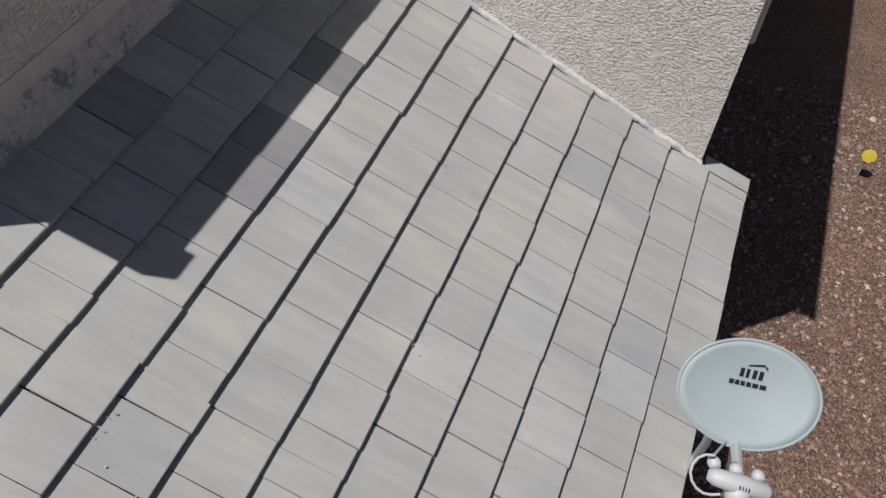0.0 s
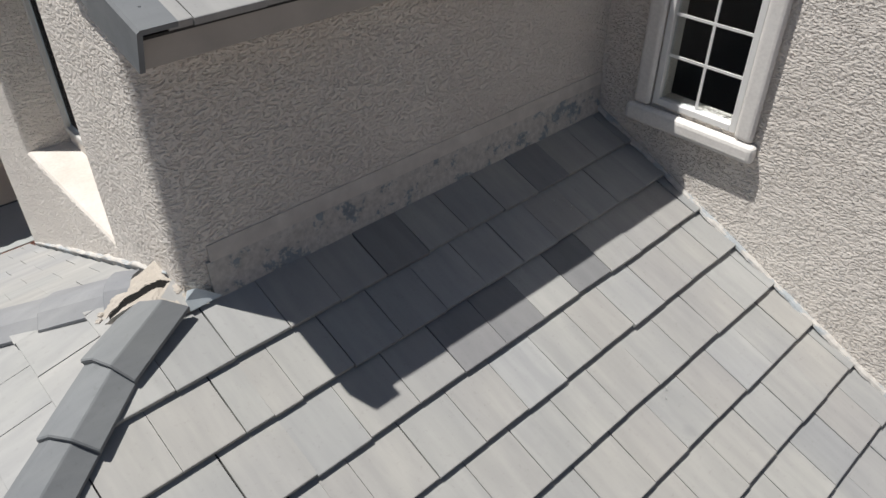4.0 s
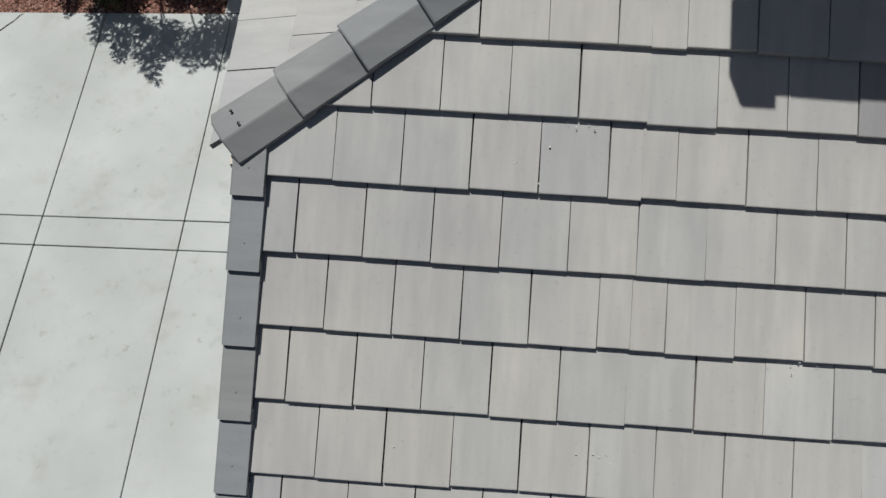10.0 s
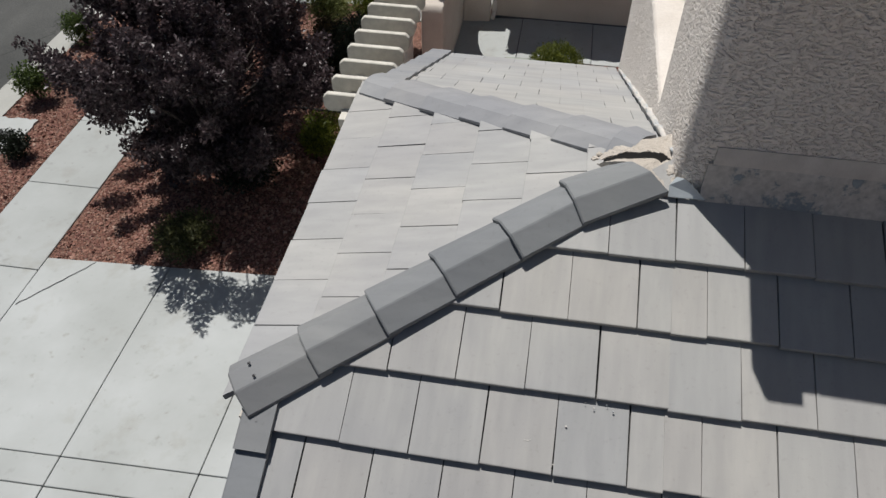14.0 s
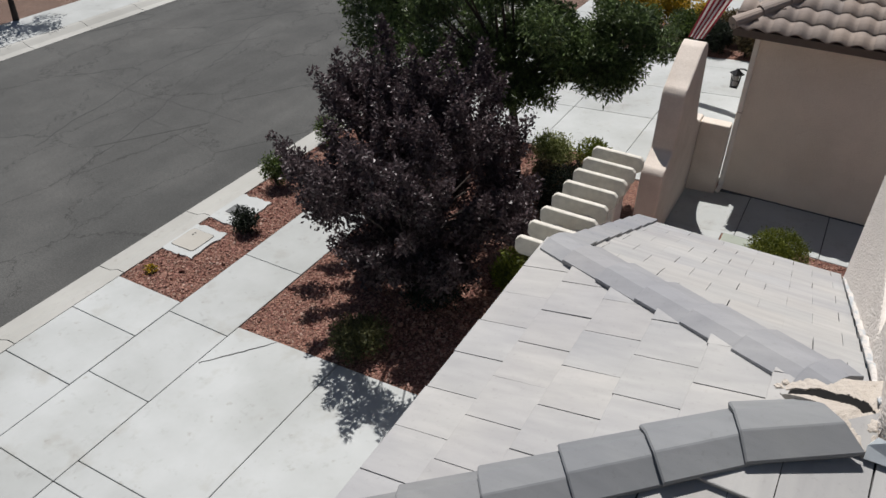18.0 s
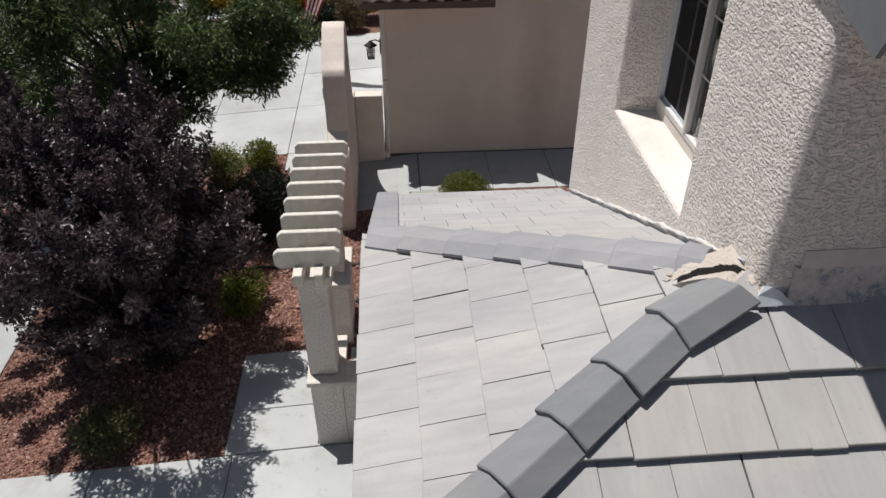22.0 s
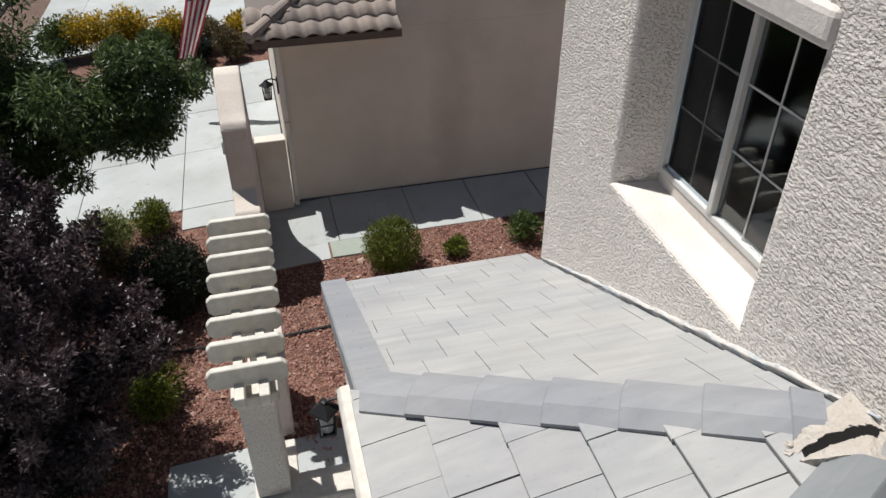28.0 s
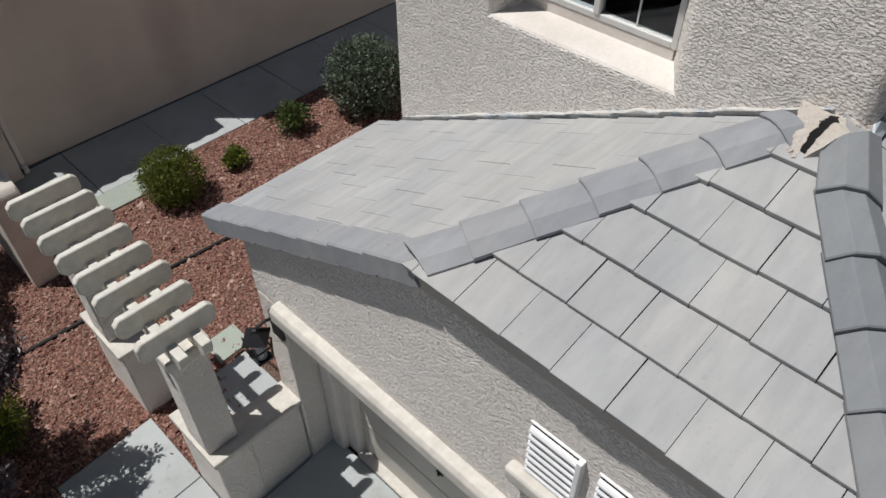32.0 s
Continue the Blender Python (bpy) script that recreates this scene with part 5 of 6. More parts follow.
def barrel_mesh():
    bm = bmesh.new()
    w, L, n = 0.30, 0.42, 12
    a, b = [], []
    for i in range(n + 1):
        f = i / n
        h = 0.055 * (0.5 + 0.5 * math.cos(math.tau * (f - 0.32))) ** 0.8
        a.append((f * w, 0.0, h + 0.015)), b.append((f * w, L, h - 0.012))
    ra = [bm.verts.new(p) for p in a]
    rb_ = [bm.verts.new(p) for p in b]
    rl = [bm.verts.new((p[0], p[1], p[2] - 0.022)) for p in a]
    for i in range(n):
        bm.faces.new((ra[i], ra[i + 1], rb_[i + 1], rb_[i]))
        bm.faces.new((rl[i], rl[i + 1], ra[i + 1], ra[i]))
    me = mesh_of("barrel_tile", bm)
    me.materials.append(BARREL)
    for p in me.polygons:
        p.use_smooth = True
    return me


bme = barrel_mesh()
tn = 0.371
q = random.Random(8)
for k in range(6):
    for i in range(8):
        x = -2.30 + i * 0.292
        y = 9.84 + k * 0.34
        if x < -2.30 + max(0, k - 1) * 0.33:
            continue
        ob = new("barrel_tile", bme)
        ob.parent = nr
        ob.matrix_world = pose(x, y, 3.055 + tn * (y - 9.84) + 0.01, math.degrees(math.atan(tn)) + q.uniform(-0.6, 0.6), q.uniform(-0.6, 0.6), q.uniform(-0.8, 0.8))
for k in range(5):
    a = Vector((-2.30 + k * 0.33, 9.86 + k * 0.36, 3.13 + k * 0.135))
    b = Vector((-2.30 + (k + 1.12) * 0.33, 9.86 + (k + 1.12) * 0.36, 3.11 + (k + 1.12) * 0.135))
    part("hip_barrel", rod([a, b], [0.105, 0.085], 14), BARREL, nr)
for k in range(4):
    for i in range(5):
        if i < 4 - k * 0.2:
            ob = new("barrel_tile", bme)
            ob.parent = nr
            ob.matrix_world = pose(-2.34 + k * 0.33, 10.3 + i * 0.30 + k * 0.36, 3.06 + k * 0.125, 20, 0, -90)

dsp = thing("downspout", "cream painted metal downspout on the neighbouring corner", "downspout")
part("pipe", box(-1.925, -1.85, 10.145, 10.226, 0.12, 2.95, 0.01), SPOUT_PAINT, dsp)
part("elbow", rod([(-1.888, 10.19, 0.18), (-1.888, 10.16, 0.09), (-1.90, 10.02, 0.055)], 0.04, 10), SPOUT_PAINT, dsp)
part("strap", box(-1.93, -1.845, 10.14, 10.228, 1.55, 1.58, 0.003), FASCIA, dsp)
mb = thing("mailbox_plate", "small pale metal plate on the wing wall", "sign plate")
part("plate", box(-2.87, -2.832, 8.44, 8.58, 1.98, 2.18, 0.008), METAL, mb)


# ---- plants ----
def leaf_mesh(name, clumps, count, size, seed, material, droop=0.0, fill=0.45, wide=0.42, flat=1.0):
    """Many small folded leaves strewn through overlapping clumps: an uneven crown with gaps."""
    r = np.random.default_rng(seed)
    wts = np.array([c[3] ** 2 for c in clumps])
    pick = r.choice(len(clumps), count, p=wts / wts.sum())
    cen = np.array([c[:3] for c in clumps])[pick]
    rad = np.array([c[3] for c in clumps])[pick]
    d = r.normal(size=(count, 3))
    d /= np.linalg.norm(d, axis=1)[:, None]
    k = r.uniform(fill, 1.06, count) + r.exponential(0.05, count)
    pos = cen + d * (rad * k)[:, None] * np.array([1, 1, flat])
    way = d * 0.6 + r.normal(size=(count, 3)) * 0.7 + np.array([0, 0, 0.25 - droop])
    way /= np.linalg.norm(way, axis=1)[:, None]
    side = np.cross(way, r.normal(size=(count, 3)))
    side /= np.linalg.norm(side, axis=1)[:, None]
    nor = np.cross(way, side)
    s = size * r.uniform(0.65, 1.35, count)[:, None]
    v = np.stack([pos, pos + way * s * 0.5 + side * s * wide * 0.5 + nor * s * 0.06, pos + way * s - nor * s * 0.08, pos + way * s * 0.5 - side * s * wide * 0.5 + nor * s * 0.06], 1).reshape(-1, 3)
    f = np.arange(count * 4).reshape(-1, 4)
    me = bpy.data.meshes.new(name)
    me.from_pydata(v.tolist(), [], f.tolist())
    me.materials.append(material)
    return me


def crown_clumps(centre, radii, n, r0, r1, seed):
    q = random.Random(seed)
    out = []
    while len(out) < n:
        p = [q.uniform(-1, 1) for _ in range(3)]
        m = math.sqrt(sum(a * a for a in p))
        if 0.35 < m < 1:
            out.append((centre[0] + p[0] * radii[0], centre[1] + p[1] * radii[1], centre[2] + p[2] * radii[2], q.uniform(r0, r1)))
    return out


def tree(name, base, fork, trunk_r, clumps, count, size, material, seed, label, droop=0.0, wide=0.42, lean=(0.0, 0.05)):
    t = thing(name, label, "tree", at=base)
    q = random.Random(seed)
    rel = [(c[0] - base[0], c[1] - base[1], c[2] - base[2], c[3]) for c in clumps]
    bm = rod([(0, 0, -0.1), (lean[0] * 0.4 + 0.03, lean[1] * 0.4, fork * 0.5), (lean[0], lean[1], fork)], [trunk_r * 1.25, trunk_r, trunk_r * 0.85], 10)
    part("trunk", bm, BARK, t, smooth=True)
    for i, c in enumerate(rel[::3] if len(rel) < 300 else rel[::9]):
        m = Vector(c[:3])
        h = q.uniform(0.8, 1.0)
        s = Vector((lean[0] * h, lean[1] * h, fork * h))
        mid = s.lerp(m, 0.45) + Vector((q.uniform(-0.12, 0.12), q.uniform(-0.12, 0.12), 0.12))
        part("limb", rod([s, mid, m, m + (m - mid) * 0.12], [trunk_r * 0.5, trunk_r * 0.3, trunk_r * 0.16, 0.004], 6), BARK, t)
    cr = new("crown", leaf_mesh("crown", rel, count, size, seed, material, droop, 0.25, wide))
    cr.parent = t
    return t


plum = crown_clumps((-5.73, 5.29, 1.74), (1.82, 1.98, 1.77), 125, 0.15, 0.34, 3) + crown_clumps((-5.31, 3.91, 2.57), (1.04, 0.62, 0.78), 22, 0.16, 0.32, 5)
plum += crown_clumps((-5.35, 4.75, 0.75), (1.0, 0.8, 0.55), 22, 0.18, 0.34, 6)
plum = [c for c in plum if c[0] < -4.89 + (3.25 - c[2]) * 0.75]
for o, w in ((Vector((-5.78, 5.42, 2.10)), Vector((-0.62, 1.0, -0.72)).normalized()), (Vector((-7.08, 5.32, 1.94)), Vector((-0.82, 1.0, -0.76)).normalized())):
    # a gap through the crown
    plum = [c for c in plum if (Vector(c[:3]) - o).cross(w).length > 0.12 + 0.4 * c[3]]
plum = [c for c in plum if 0.731 * c[0] + 0.682 * c[1] > -2.40 + c[3] + 0.30 * max(0.0, c[2] - 1.5)]
plum += crown_clumps((-6.02, 5.2, 2.62), (0.55, 0.6, 0.40), 16, 0.16, 0.28, 7) + crown_clumps((-5.06, 5.2, 2.90), (0.55, 0.6, 0.40), 16, 0.16, 0.28, 8)
plum += crown_clumps((-4.12, 5.2, 1.50), (0.45, 0.6, 0.5), 14, 0.16, 0.28, 10)
q = random.Random(17)
shoots = []
for c in plum:
    out = Vector((c[0] + 5.5, c[1] - 5.1, c[2] - 0.6)).normalized() + Vector((q.uniform(-0.5, 0.5), q.uniform(-0.5, 0.5), q.uniform(0.2, 0.9)))
    out.normalize()
    for step, r in ((0.0, 0.78), (0.75, 0.55), (1.4, 0.38), (2.0, 0.22)):
        shoots.append((c[0] + out.x * c[3] * step, c[1] + out.y * c[3] * step, c[2] + out.z * c[3] * step, c[3] * r))
tree("plum_tree", (-5.52, 5.16, -0.29), 0.75, 0.055, shoots, 96000, 0.062, L_PLUM, 71, "dark purple-leaved plum tree in a red gravel bed", 0.0, 0.55)
ash = crown_clumps((-7.14, 9.43, 3.30), (3.08, 2.4, 2.03), 105, 0.22, 0.48, 9) + crown_clumps((-4.32, 9.49, 2.78), (1.25, 0.83, 0.83), 20, 0.18, 0.36, 12)
ash = [c for c in ash if not (c[1] > 9.59 and c[0] > -6.93 and c[2] < 4.50) and not (-6.51 < c[0] < -4.74 and c[2] < 1.74)]
ash += crown_clumps((-4.75, 9.3, 2.45), (1.25, 0.6, 0.62), 34, 0.18, 0.34, 14) + crown_clumps((-3.75, 9.3, 2.85), (0.7, 0.5, 0.5), 14, 0.16, 0.30, 15)
ash += crown_clumps((-5.5, 8.95, 1.85), (0.75, 0.45, 0.42), 16, 0.16, 0.30, 16)
ash = [c for c in ash if 0.803 * c[0] + 0.596 * c[1] > -2.31 + 0.6 * c[3]]
tree("ash_tree", (-5.53, 9.18, -0.30), 1.95, 0.085, ash, 96000, 0.105, L_GREEN, 72, "tall green tree with narrow drooping leaves", 0.55, 0.26, (-0.45, 0.3))
street_tree = crown_clumps((-23.0, 10.4, 2.6), (1.6, 1.6, 1.3), 26, 0.35, 0.6, 19)
tree("street_tree", (-23.0, 10.4, -0.48), 1.5, 0.08, street_tree, 5000, 0.12, L_DARK, 73, "dark tree across the street", 0.2, 0.4)
yard_tree = crown_clumps((17.5, -6.4, 2.2), (1.6, 1.9, 1.2), 30, 0.35, 0.6, 29)
tree("yard_tree", (17.5, -6.4, 0.0), 1.0, 0.07, yard_tree, 7000, 0.11, L_SHRUB, 74, "green tree beyond the block wall", 0.2, 0.4)


def shrub(at, radius, count, size, material, seed, label, flat=0.85, name="shrub", group="", clipped=False):
    """A low bush: short stems and one cloud of leaves."""
    s = thing(name, label, "shrub", group, at=at)
    cl = crown_clumps((0, 0, radius * flat * 0.95), (radius * 0.55, radius * 0.55, radius * 0.45 * flat), 12, radius * 0.42, radius * 0.55, seed)
    if clipped:
        cl = [(0, 0, radius * flat * 0.9, radius * 0.94)] + [(c[0] * 0.9, c[1] * 0.9, c[2], c[3] * 0.9) for c in cl[:6]]
    c = new("foliage", leaf_mesh("foliage", cl, count, size, seed, material, 0.0, 0.75 if clipped else 0.35, 0.45, flat))
    c.parent = s
    q = random.Random(seed)
    st = bmesh.new()
    for _ in range(6):
        rod([(0, 0, -0.05), (q.uniform(-0.5, 0.5) * radius, q.uniform(-0.5, 0.5) * radius, radius * flat)], [0.012, 0.004], 5, st)
    part("stems", st, BARK, s)
    return s


shrub((-0.60, 7.93, 0), 0.45, 17000, 0.036, L_BRIGHT, 81, "round clipped bright green shrub in red gravel", 0.92, group="side bed shrubs", clipped=True)
shrub((0.43, 7.97, 0), 0.22, 1200, 0.06, L_BRIGHT, 82, "small sprawling yellow-green shrub in red gravel", 0.7, group="side bed shrubs")
shrub((1.6, 8.1, 0), 0.34, 2000, 0.06, L_SHRUB, 83, "small dark green shrub in shade", 0.8, group="side bed shrubs")
shrub((2.9, 7.7, 0), 0.66, 15000, 0.06, L_PALE, 84, "large rounded shrub with pale variegated leaves", 0.95, group="side bed shrubs", clipped=True)
shrub((-5.36, 3.53, -0.292), 0.48, 4500, 0.05, L_DULL, 85, "sprawling olive shrub under the plum tree", 0.7, group="front bed shrubs")
shrub((-4.87, 4.85, -0.256), 0.57, 6000, 0.055, L_DARK, 86, "dark shrub under the plum tree", 0.8, group="front bed shrubs")
shrub((-4.02, 5.86, -0.193), 0.47, 5500, 0.05, L_BRIGHT, 87, "green shrub beside the pergola", 0.75, group="front bed shrubs")
shrub((-3.92, 7.92, -0.186), 0.60, 20000, 0.05, L_DARK, 88, "nearly black rounded shrub beyond the pergola", 1.0, group="front bed shrubs", clipped=True)
shrub((-5.05, 9.62, -0.270), 0.55, 5200, 0.055, L_OLIVE, 89, "yellow-green shrub by the neighbour's driveway", 0.9, group="front bed shrubs")
shrub((-4.37, 10.17, -0.219), 0.33, 4000, 0.05, L_BRIGHT, 90, "small round green shrub by the neighbour's driveway", 0.95, group="front bed shrubs", clipped=True)
shrub((-4.98, 9.13, -0.264), 0.35, 1500, 0.07, L_RUST, 91, "dry tan grass clump", 0.8, group="front bed shrubs")
shrub((-9.00, 5.23, -0.471), 0.28, 2400, 0.05, L_DARK, 92, "small dark green shrub on the parkway", 0.95, group="parkway shrubs")
shrub((-9.57, 6.79, -0.483), 0.34, 2600, 0.055, L_SHRUB, 93, "upright green shrub on the parkway", 1.3, group="parkway shrubs")
shrub((-9.74, 8.72, -0.486), 0.36, 2600, 0.055, L_SHRUB, 97, "rounded green shrub on the parkway", 1.1, group="parkway shrubs")
shrub((-9.57, 3.53, -0.483), 0.14, 160, 0.05, L_YELLOW, 94, "tiny yellow-flowered weed in gravel", 0.5, group="parkway shrubs")
shrub((-4.60, -3.64, -0.236), 0.64, 6000, 0.075, L_SHRUB, 95, "rounded green shrub beside the driveway", 0.95)
for k, (x, y, r, m) in enumerate(((-6.5, 19.60, 0.72, L_YELLOW), (-5.4, 19.30, 0.75, L_YELLOW), (-4.4, 18.98, 0.7, L_YELLOW), (-3.5, 18.64, 0.55, L_RUST), (-7.2, 19.56, 0.7, L_SHRUB), (-2.5, 18.51, 0.6, L_YELLOW), (-4.7, 18.12, 0.55, L_SHRUB), (-3.7, 17.74, 0.5, L_DARK), (-2.9, 17.64, 0.5, L_RUST), (-5.8, 18.40, 0.5, L_SHRUB))):
    shrub((x, y, fall(x)), r, 4500, 0.085, m, 101 + k, {L_YELLOW: "yellow-flowering shrub in the neighbouring garden", L_RUST: "rust-coloured shrub in the neighbouring garden", L_DARK: "dark shrub in the neighbouring garden"}.get(m, "green shrub in the neighbouring garden"), 0.95, group="neighbour shrubs")

# ---- satellite dish on the garage eave ----
def dish():
    d = thing("satellite_dish", "pale grey oval satellite dish with white receiver arm on the eave", "satellite dish")
    n = Vector((-0.55, -0.25, 0.80)).normalized()
    up = Vector((0.74, 0.33, 0.58))
    up = (up - n * up.dot(n)).normalized()
    right = up.cross(n)
    tilt = radians(14)
    u2 = up * math.cos(tilt) + right * math.sin(tilt)
    r2 = u2.cross(n)
    c = Vector((0.917, -3.442, 4.17))
    A_, B_ = 0.312, 0.232
    bm = bmesh.new()
    rings = []
    for front in (0.0, -0.012):
        for i in range(9):
            f = i / 8
            rings.append([bm.verts.new(c + r2 * A_ * f * math.cos(a) + u2 * B_ * f * math.sin(a) + n * (0.048 * f * f + front)) for a in (math.tau * k / 40 for k in range(40))] if i else [bm.verts.new(c + n * front)])
    for base in (0, 9):
        for k in range(40):
            bm.faces.new((rings[base][0], rings[base + 1][k], rings[base + 1][(k + 1) % 40]))
        for i in range(1, 8):
            for k in range(40):
                bm.faces.new((rings[base + i][k], rings[base + i][(k + 1) % 40], rings[base + i + 1][(k + 1) % 40], rings[base + i + 1][k]))
    for k in range(40):
        bm.faces.new((rings[8][k], rings[8][(k + 1) % 40], rings[17][(k + 1) % 40], rings[17][k]))
    refl = part("reflector", bm, DISH, d, "oval pale grey reflector", smooth=True)
    rim = [c + r2 * (A_ + 0.002) * math.cos(a) + u2 * (B_ + 0.002) * math.sin(a) + n * 0.046 for a in (math.tau * k / 40 for k in range(41))]
    part("rim", rod(rim, 0.007, 6), DISH, refl)

    def mark(pts, name):
        b2 = bmesh.new()
        vs = []
        for p, w in pts:
            p, w = p * 0.85, w * 0.78
            f2 = (p / A_) ** 2 + (w / B_) ** 2
            vs.append(b2.verts.new(c + r2 * p + u2 * w + n * (0.048 * f2 + 0.004)))
        b2.faces.new(vs)
        part(name, b2, INK, refl, "black printed bar")


    for p, w in ((-0.055, 0.022), (-0.022, 0.018), (0.012, 0.022), (0.045, 0.022)):
        mark([(p, 0.085), (p + w, 0.085), (p + w, 0.135), (p, 0.135)], "print_mark")
    mark([(-0.02, 0.15), (0.06, 0.165), (0.085, 0.14), (0.078, 0.16), (0.055, 0.176), (-0.02, 0.158)], "print_arc")
    for p, w in ((-0.10, 0.026), (-0.068, 0.024), (-0.038, 0.024), (-0.008, 0.026), (0.024, 0.03), (0.062, 0.034)):
        mark([(p, 0.036), (p + w, 0.036), (p + w, 0.062), (p, 0.062)], "print_mark")
    foot = c - u2 * (B_ - 0.012) + n * 0.035
    head = Vector((0.422, -3.438, 4.33))
    part("arm", rod([foot - n * 0.03, foot.lerp(head, 0.5) - u2 * 0.01, head], 0.022, 8), LNBW, d, "white receiver arm")
    span = (r2 - u2 * 0.08).normalized()
    lnb = bmesh.new()
    rod([head - span * 0.125 + n * 0.004, head - span * 0.10 + n * 0.012, head + n * 0.02, head + span * 0.10 + n * 0.012, head + span * 0.125 + n * 0.004], [0.020, 0.034, 0.040, 0.034, 0.020], 14, lnb)
    rod([head - u2 * 0.005 + n * 0.01, head - u2 * 0.055 + n * 0.005, head - u2 * 0.085], [0.050, 0.044, 0.030], 14, lnb)
    rec = part("receiver", lnb, LNBW, d, "white three-lobed receiver", smooth=True)
    for k in (-1, 0, 1):
        e = head + span * 0.09 * k - n * 0.012 + u2 * 0.030
        part("feed_horn", rod([e - n * 0.01, e - n * 0.03 + u2 * 0.012, e - n * 0.05 + u2 * 0.02], [0.020, 0.027, 0.020], 14), LNBW, rec, smooth=True)
    for k in range(4):
        w = head + span * (-0.018 + 0.012 * k) + n * 0.058 - u2 * 0.012
        part("print_mark", rod([w, w + u2 * 0.016], 0.003, 5), INK, rec, "black printed bar")
    loop = [head - span * 0.06 - u2 * 0.06]
    for k in range(9):
        a = math.pi * (0.9 + 1.1 * k / 8)
        loop.append(head - span * 0.115 + span * 0.075 * math.sin(a) + u2 * 0.075 * math.cos(a))
    loop.append(foot - r2 * 0.03 - n * 0.04)
    part("cable", rod(loop, 0.0055, 7), LNBW, d, "white cable")
    part("mount", box(-0.07, 0.07, -0.06, 0.06, -0.05, 0.05, 0.01), BLACK, d).matrix_world = Matrix.Translation(c - n * 0.115)
    part("mast", rod([(1.02, -3.465, 2.78), (1.02, -3.47, 3.4), c - n * 0.13], 0.022, 10), METAL, d, "grey steel mast")
    part("foot_plate", box(0.93, 1.11, -3.47, -3.455, 2.72, 2.92, 0.004), METAL, d)
    return d


dish()

# ---- side yard ----
sg = thing("yard_sign", "yellow octagonal yard sign on a thin stake", "sign")
c = Vector((7.3, -5.29, 0.36))
part("board", prism([(0.09 * math.cos(radians(22.5 + 45 * k)), 0.09 * math.sin(radians(22.5 + 45 * k))) for k in range(8)], "z", -0.006, 0.006), YELLOW, sg).matrix_world = look(c, (-0.8, -2.9, 7.2)) 
part("stake", rod([(7.32, -5.30, -0.05), (7.32, -5.295, 0.34)], 0.008, 6), METAL, sg)
for k, (u, v, w, h) in enumerate(((-0.03, 0.012, 0.06, 0.03), (-0.035, -0.024, 0.07, 0.016), (-0.05, -0.047, 0.10, 0.011))):
    part("print_mark", box(u, u + w, v, v + h, 0.007, 0.009), INK, sg).matrix_world = look(c, (-0.8, -2.9, 7.2))

bw = thing("wall_block", "dark split-face block garden wall with a pale coping", "wall", kind="structure")
q = random.Random(14)
for r_ in range(8):
    for k in range(13):
        y = -8.2 + k * 0.405 + (0.2 if r_ % 2 else 0)
        part("block", box(12.5 - q.uniform(0, 0.02), 12.7, y + 0.004, y + 0.401, r_ * 0.205 + 0.004, r_ * 0.205 + 0.201, 0.012), BLOCK, bw)
part("core", box(12.54, 12.68, -8.2, -2.9, 0, 1.63), DECK, bw)
part("coping", box(12.46, 12.74, -8.2, -2.9, 1.645, 1.70, 0.01), CURB, bw)
structure("wall_far_garden", box(14.5, 24.0, -3.4, -3.2, 0, 3.0), STUCCO_TAN, "tan wall beyond the block wall", "wall")
structure("wall_side_neighbour", box(9.6, 12.45, -6.25, -6.0, -0.1, 1.1, 0.02), STUCCO_FINE, "low tan stucco wall in the side yard", "wall")
eg = thing("drip_line", "black rubber line lying on the gravel", "hose")
part("tube", rod([(x, y, fall(x) + 0.008) for x, y in ((-7.2, 7.15), (-5.0, 7.0), (-3.2, 6.82), (-2.4, 6.72), (-1.55, 6.72), (0.3, 6.6), (2.5, 6.7))], 0.02, 6), PIPE, eg)

# ---- parkway fittings ----
def ragged(x0, x1, y0, y1, seed):
    """Outline of a hand-poured pad: straight at the kerb, uneven on its other sides."""
    q = random.Random(seed)
    n = 9
    pts = [(x0 + (x1 - x0) * i / n, y0 + (q.uniform(-0.025, 0.025) if i else 0)) for i in range(n)]
    pts += [(x1 + q.uniform(-0.04, 0.03), y0 + (y1 - y0) * i / n) for i in range(n)]
    pts += [(x1 - (x1 - x0) * i / n, y1 + q.uniform(-0.03, 0.03)) for i in range(n)] + [(x0, y1)]
    return pts


def rounded(x0, x1, y0, y1, r):
    return [(cx + r * math.cos(a), cy + r * math.sin(a)) for cx, cy, s in ((x1 - r, y1 - r, 0), (x0 + r, y1 - r, 1), (x0 + r, y0 + r, 2), (x1 - r, y0 + r, 3)) for a in (math.pi / 2 * (s + k / 4) for k in range(5))]


ub = thing("utility_pad", "pale concrete pad with a rounded tan lid beside the kerb", "utility box")
lay(part("pad", prism(ragged(-9.95, -9.25, 4.12, 4.98, 4), "z", -0.05, 0.014), CONCRETE, ub))
lay(part("lid_rim", prism(rounded(-9.91, -9.37, 4.27, 4.83, 0.06), "z", 0.0145, 0.017), PIPE, ub))
lay(part("lid", prism(rounded(-9.90, -9.38, 4.28, 4.82, 0.055), "z", 0.0175, 0.024), UTIL, ub, "tan concrete lid"))
for y in (4.66, 4.72):
    lay(part("lid_hole", lathe([(0.0, 0), (0.018, 0.0), (0.018, 0.003), (0.0, 0.003)], (-9.75, y, 0.0245), 10), PIPE, ub))
mp2 = thing("meter_pad", "pale concrete pad with a dark grey meter cover", "utility box")
lay(part("pad", prism(ragged(-9.95, -9.24, 5.24, 6.18, 6), "z", -0.05, 0.014), CONCRETE, mp2))
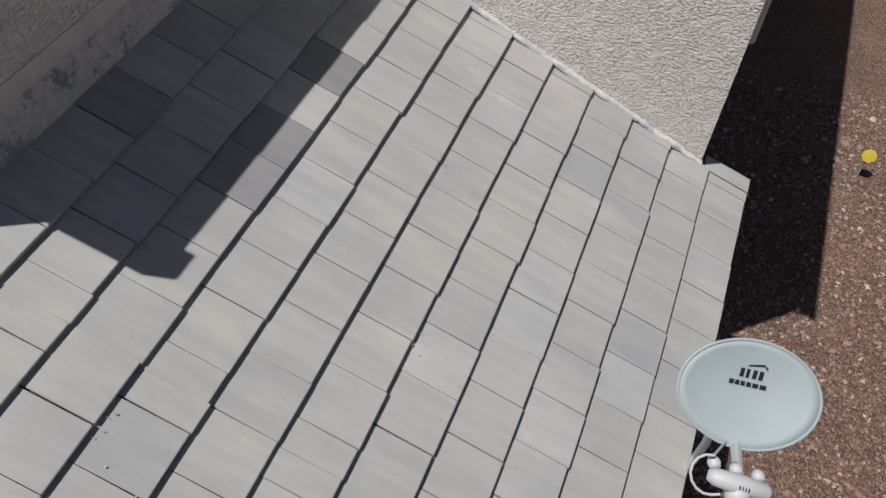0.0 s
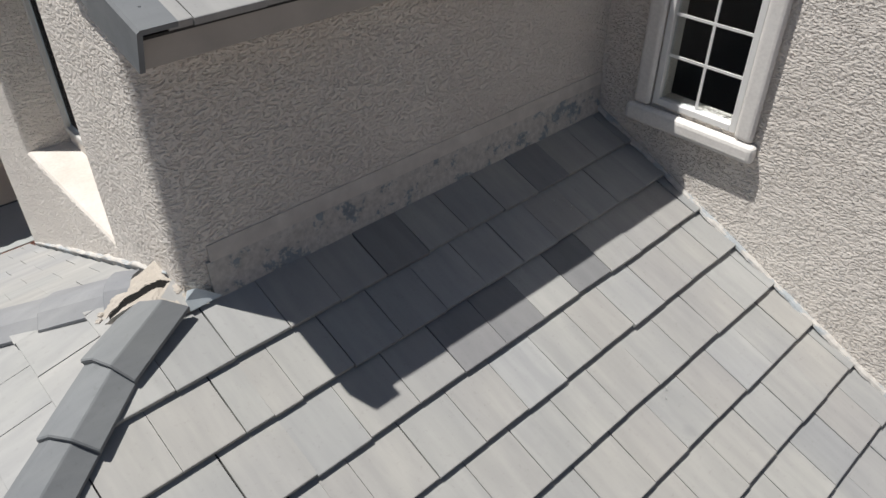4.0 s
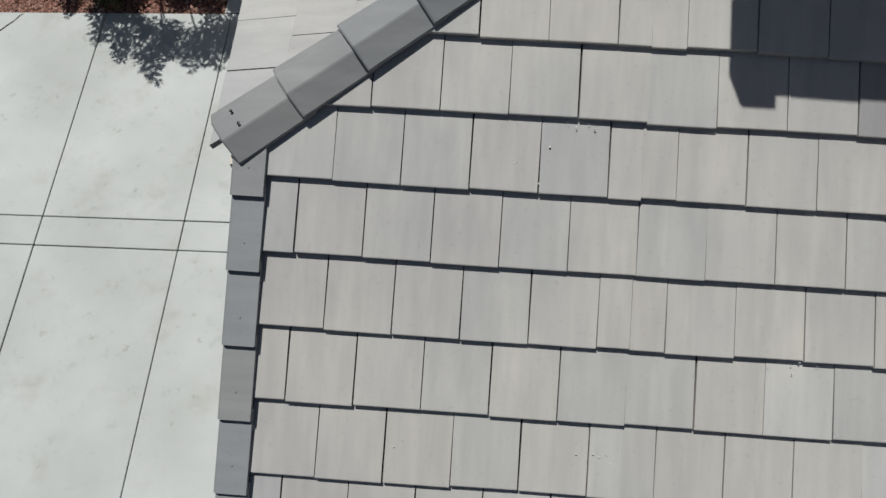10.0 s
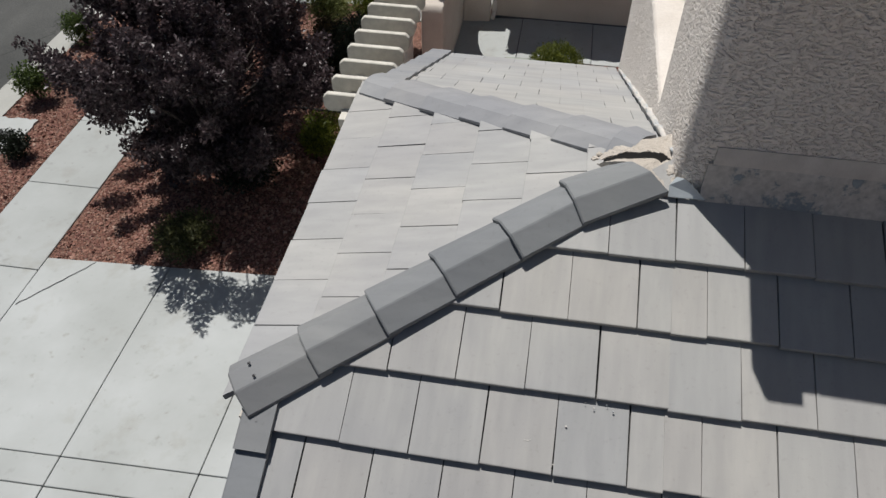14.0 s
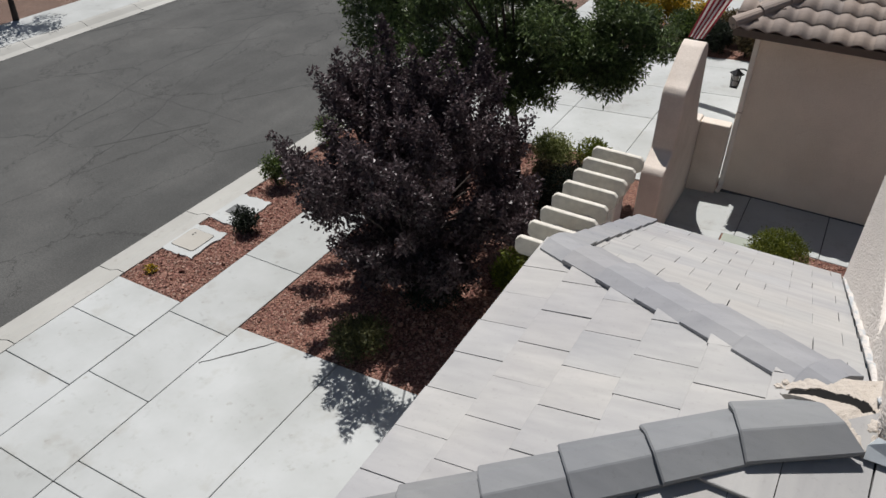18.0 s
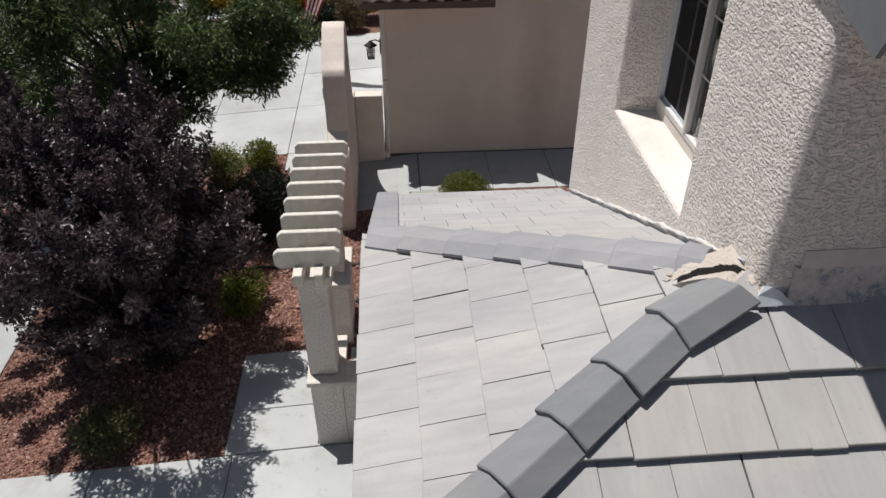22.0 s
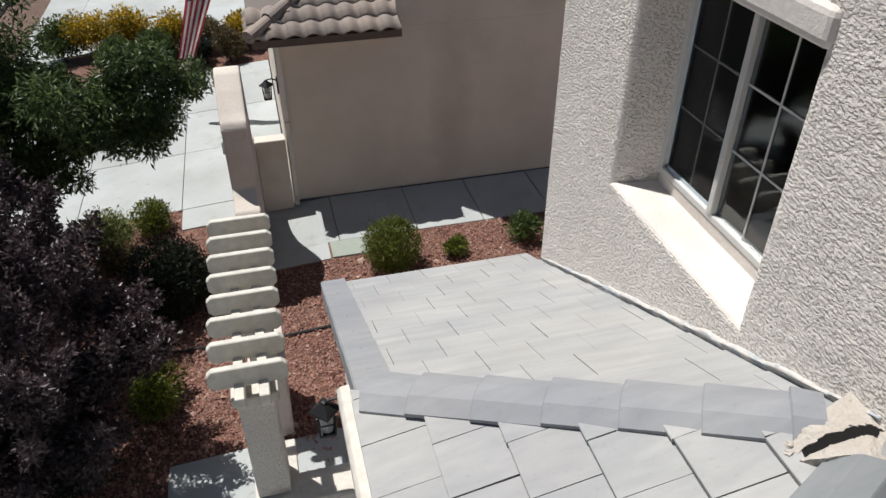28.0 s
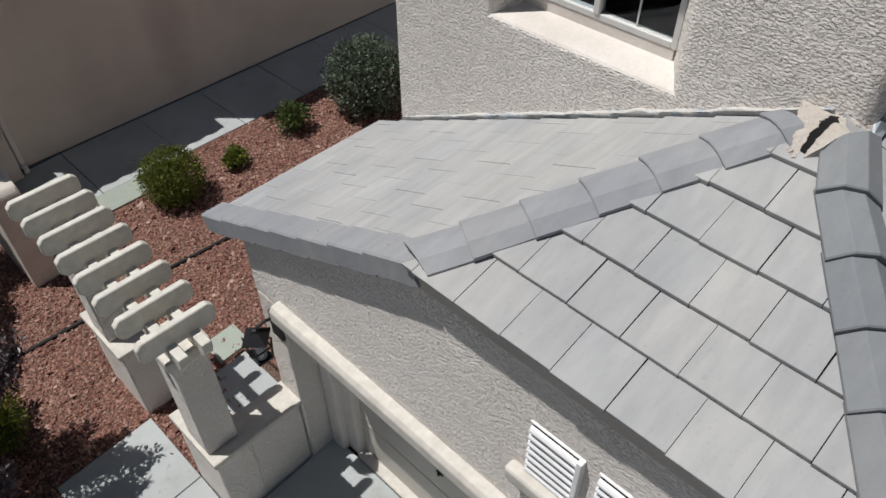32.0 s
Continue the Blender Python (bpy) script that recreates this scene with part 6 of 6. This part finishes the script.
lay(part("cover", prism(rounded(-9.80, -9.46, 5.52, 5.80, 0.03), "z", 0.0145, 0.024), METER, mp2, "dark grey meter cover"))


# ---- loose stones of the gravel beds ----
def stones(name, areas, size, seed, material, label):
    """Angular crushed stones strewn over rectangles (x0, x1, y0, y1, count, z)."""
    r = np.random.default_rng(seed)
    pos = []
    for x0, x1, y0, y1, n, z in areas:
        pos.append(np.stack([r.uniform(x0, x1, n), r.uniform(y0, y1, n), np.full(n, z)], 1))
    pos = np.concatenate(pos)
    pos[:, 2] += np.interp(pos[:, 0], [a for a, _ in FALL], [b for _, b in FALL])
    n = len(pos)
    base = np.array([(1, 0, 0), (-1, 0, 0), (0, 1, 0), (0, -1, 0), (0, 0, 0.75), (0, 0, -0.75)], float)
    v = base[None] * r.uniform(0.55, 1.25, (n, 6, 1)) + r.normal(0, 0.16, (n, 6, 3))
    a = r.uniform(0, math.tau, n)
    ca, sa = np.cos(a)[:, None], np.sin(a)[:, None]
    x, y, z = v[..., 0], v[..., 1], v[..., 2]
    tx = r.normal(0, 0.35, n)[:, None]
    v = np.stack([x * ca - y * sa, x * sa + y * ca, z + x * tx], -1)
    s = size * np.exp(r.normal(0, 0.35, n))
    v = v * s[:, None, None] + pos[:, None, :] + np.array([0, 0, 1.0]) * (s * 0.25)[:, None, None]
    tri = np.array([(0, 2, 4), (2, 1, 4), (1, 3, 4), (3, 0, 4), (2, 0, 5), (1, 2, 5), (3, 1, 5), (0, 3, 5)])
    f = (tri[None] + (np.arange(n) * 6)[:, None, None]).reshape(-1, 3)
    me = bpy.data.meshes.new(name)
    me.from_pydata(v.reshape(-1, 3).tolist(), [], f.tolist())
    me.materials.append(material)
    return tagged(new(name, me), label, "gravel", kind="stuff")


stones("gravel_front", [(-7.30, -3.94, 3.22, 10.68, 16600, -0.018), (-9.93, -8.57, 3.22, 4.14, 1100, -0.018), (-9.23, -8.57, 4.14, 6.2, 1500, -0.018), (-9.93, -9.23, 4.98, 5.24, 200, -0.018), (-9.93, -8.57, 6.2, 10.68, 4400, -0.018)], 0.020, 1, STONE_RED, "crushed red stones strewn over the front beds")
stones("gravel_side", [(-3.90, 3.4, 4.92, 8.30, 15000, -0.018), (-0.78, 3.4, 8.30, 8.76, 1000, -0.018), (-2.88, -1.9, 3.97, 4.88, 700, -0.028)], 0.020, 2, STONE_RED, "crushed red stones strewn over the side bed")
stones("gravel_south", [(-6.5, -1.6, -6.0, -2.64, 9000, -0.018), (-1.5, 9.0, -7.9, -3.2, 24000, -0.018)], 0.019, 3, STONE_TAN, "mixed tan and red stones beside the driveway and house")

# ---- flag beside the neighbouring house ----
fl = thing("flag", "red and white striped flag hanging from a slanted pole", "flag")
part("pole", rod([(-1.72, 14.5, 2.15), (-3.10, 14.5, 3.35)], 0.015, 8), METAL, fl)
for k in range(9):
    bm = bmesh.new()
    cols = []
    for i in range(13):
        z = 3.25 - i * 0.17
        s0 = (k / 9 - 0.5) * 0.62 * (1 - 0.45 * i / 12)
        s1_ = ((k + 1) / 9 - 0.5) * 0.62 * (1 - 0.45 * i / 12)
        w0, w1 = 0.06 * math.sin(k * 1.1 + i * 0.5), 0.06 * math.sin((k + 1) * 1.1 + i * 0.5)
        cols.append([bm.verts.new((-2.88 + s0 - 0.065 * i, 14.5 + w0, z)), bm.verts.new((-2.88 + s1_ - 0.065 * i, 14.5 + w1, z)), bm.verts.new((-2.88 + s1_ - 0.065 * i, 14.504 + w1, z)), bm.verts.new((-2.88 + s0 - 0.065 * i, 14.504 + w0, z))])
    for a, b in zip(cols, cols[1:]):
        for j in range(4):
            bm.faces.new((a[j], a[(j + 1) % 4], b[(j + 1) % 4], b[j]))
    bm.faces.new(cols[0]), bm.faces.new(cols[-1])
    part("stripe", bm, FLAG_RED if k % 2 == 0 else FLAG_WHITE, fl)
bm = bmesh.new()
grid = []
for i in range(6):
    row = []
    for k in range(5):
        s0 = (k / 9 - 0.5) * 0.62 * (1 - 0.45 * i / 12)
        row.append(bm.verts.new((-2.88 + s0 - 0.065 * i, 14.494 + 0.06 * math.sin(k * 1.1 + i * 0.5), 3.252 - i * 0.17)))
    grid.append(row)
for a, b in zip(grid, grid[1:]):
    for k in range(4):
        bm.faces.new((a[k], a[k + 1], b[k + 1], b[k]))
part("canton", bm, FLAG_BLUE, fl, "dark blue canton")

# ---- specks of mortar and grit on the tiles ----
q = random.Random(77)
bm = bmesh.new()
for x, y, n, spread in ((0.73, -1.93, 7, 0.05), (-0.29, -1.00, 4, 0.04), (-0.55, -1.16, 6, 0.06), (-0.12, -2.36, 5, 0.05), (-1.0, -2.40, 3, 0.05), (0.10, -0.62, 4, 0.02), (1.9, -1.6, 5, 0.06), (2.3, -0.5, 4, 0.05)):
    for _ in range(n):
        u, v, s = x + q.gauss(0, spread), y + q.gauss(0, spread * 0.6), q.uniform(0.0015, 0.004)
        z = z_a(v) + 0.034
        box(u - s, u + s, v - s * q.uniform(0.4, 1), v + s * 0.7, z - 0.006, z + s * 0.8, 0.0, bm)
tagged(part("tile_grit", bm, WHITEMORT), "small pale specks of mortar grit on the roof tiles", "grit", kind="stuff")
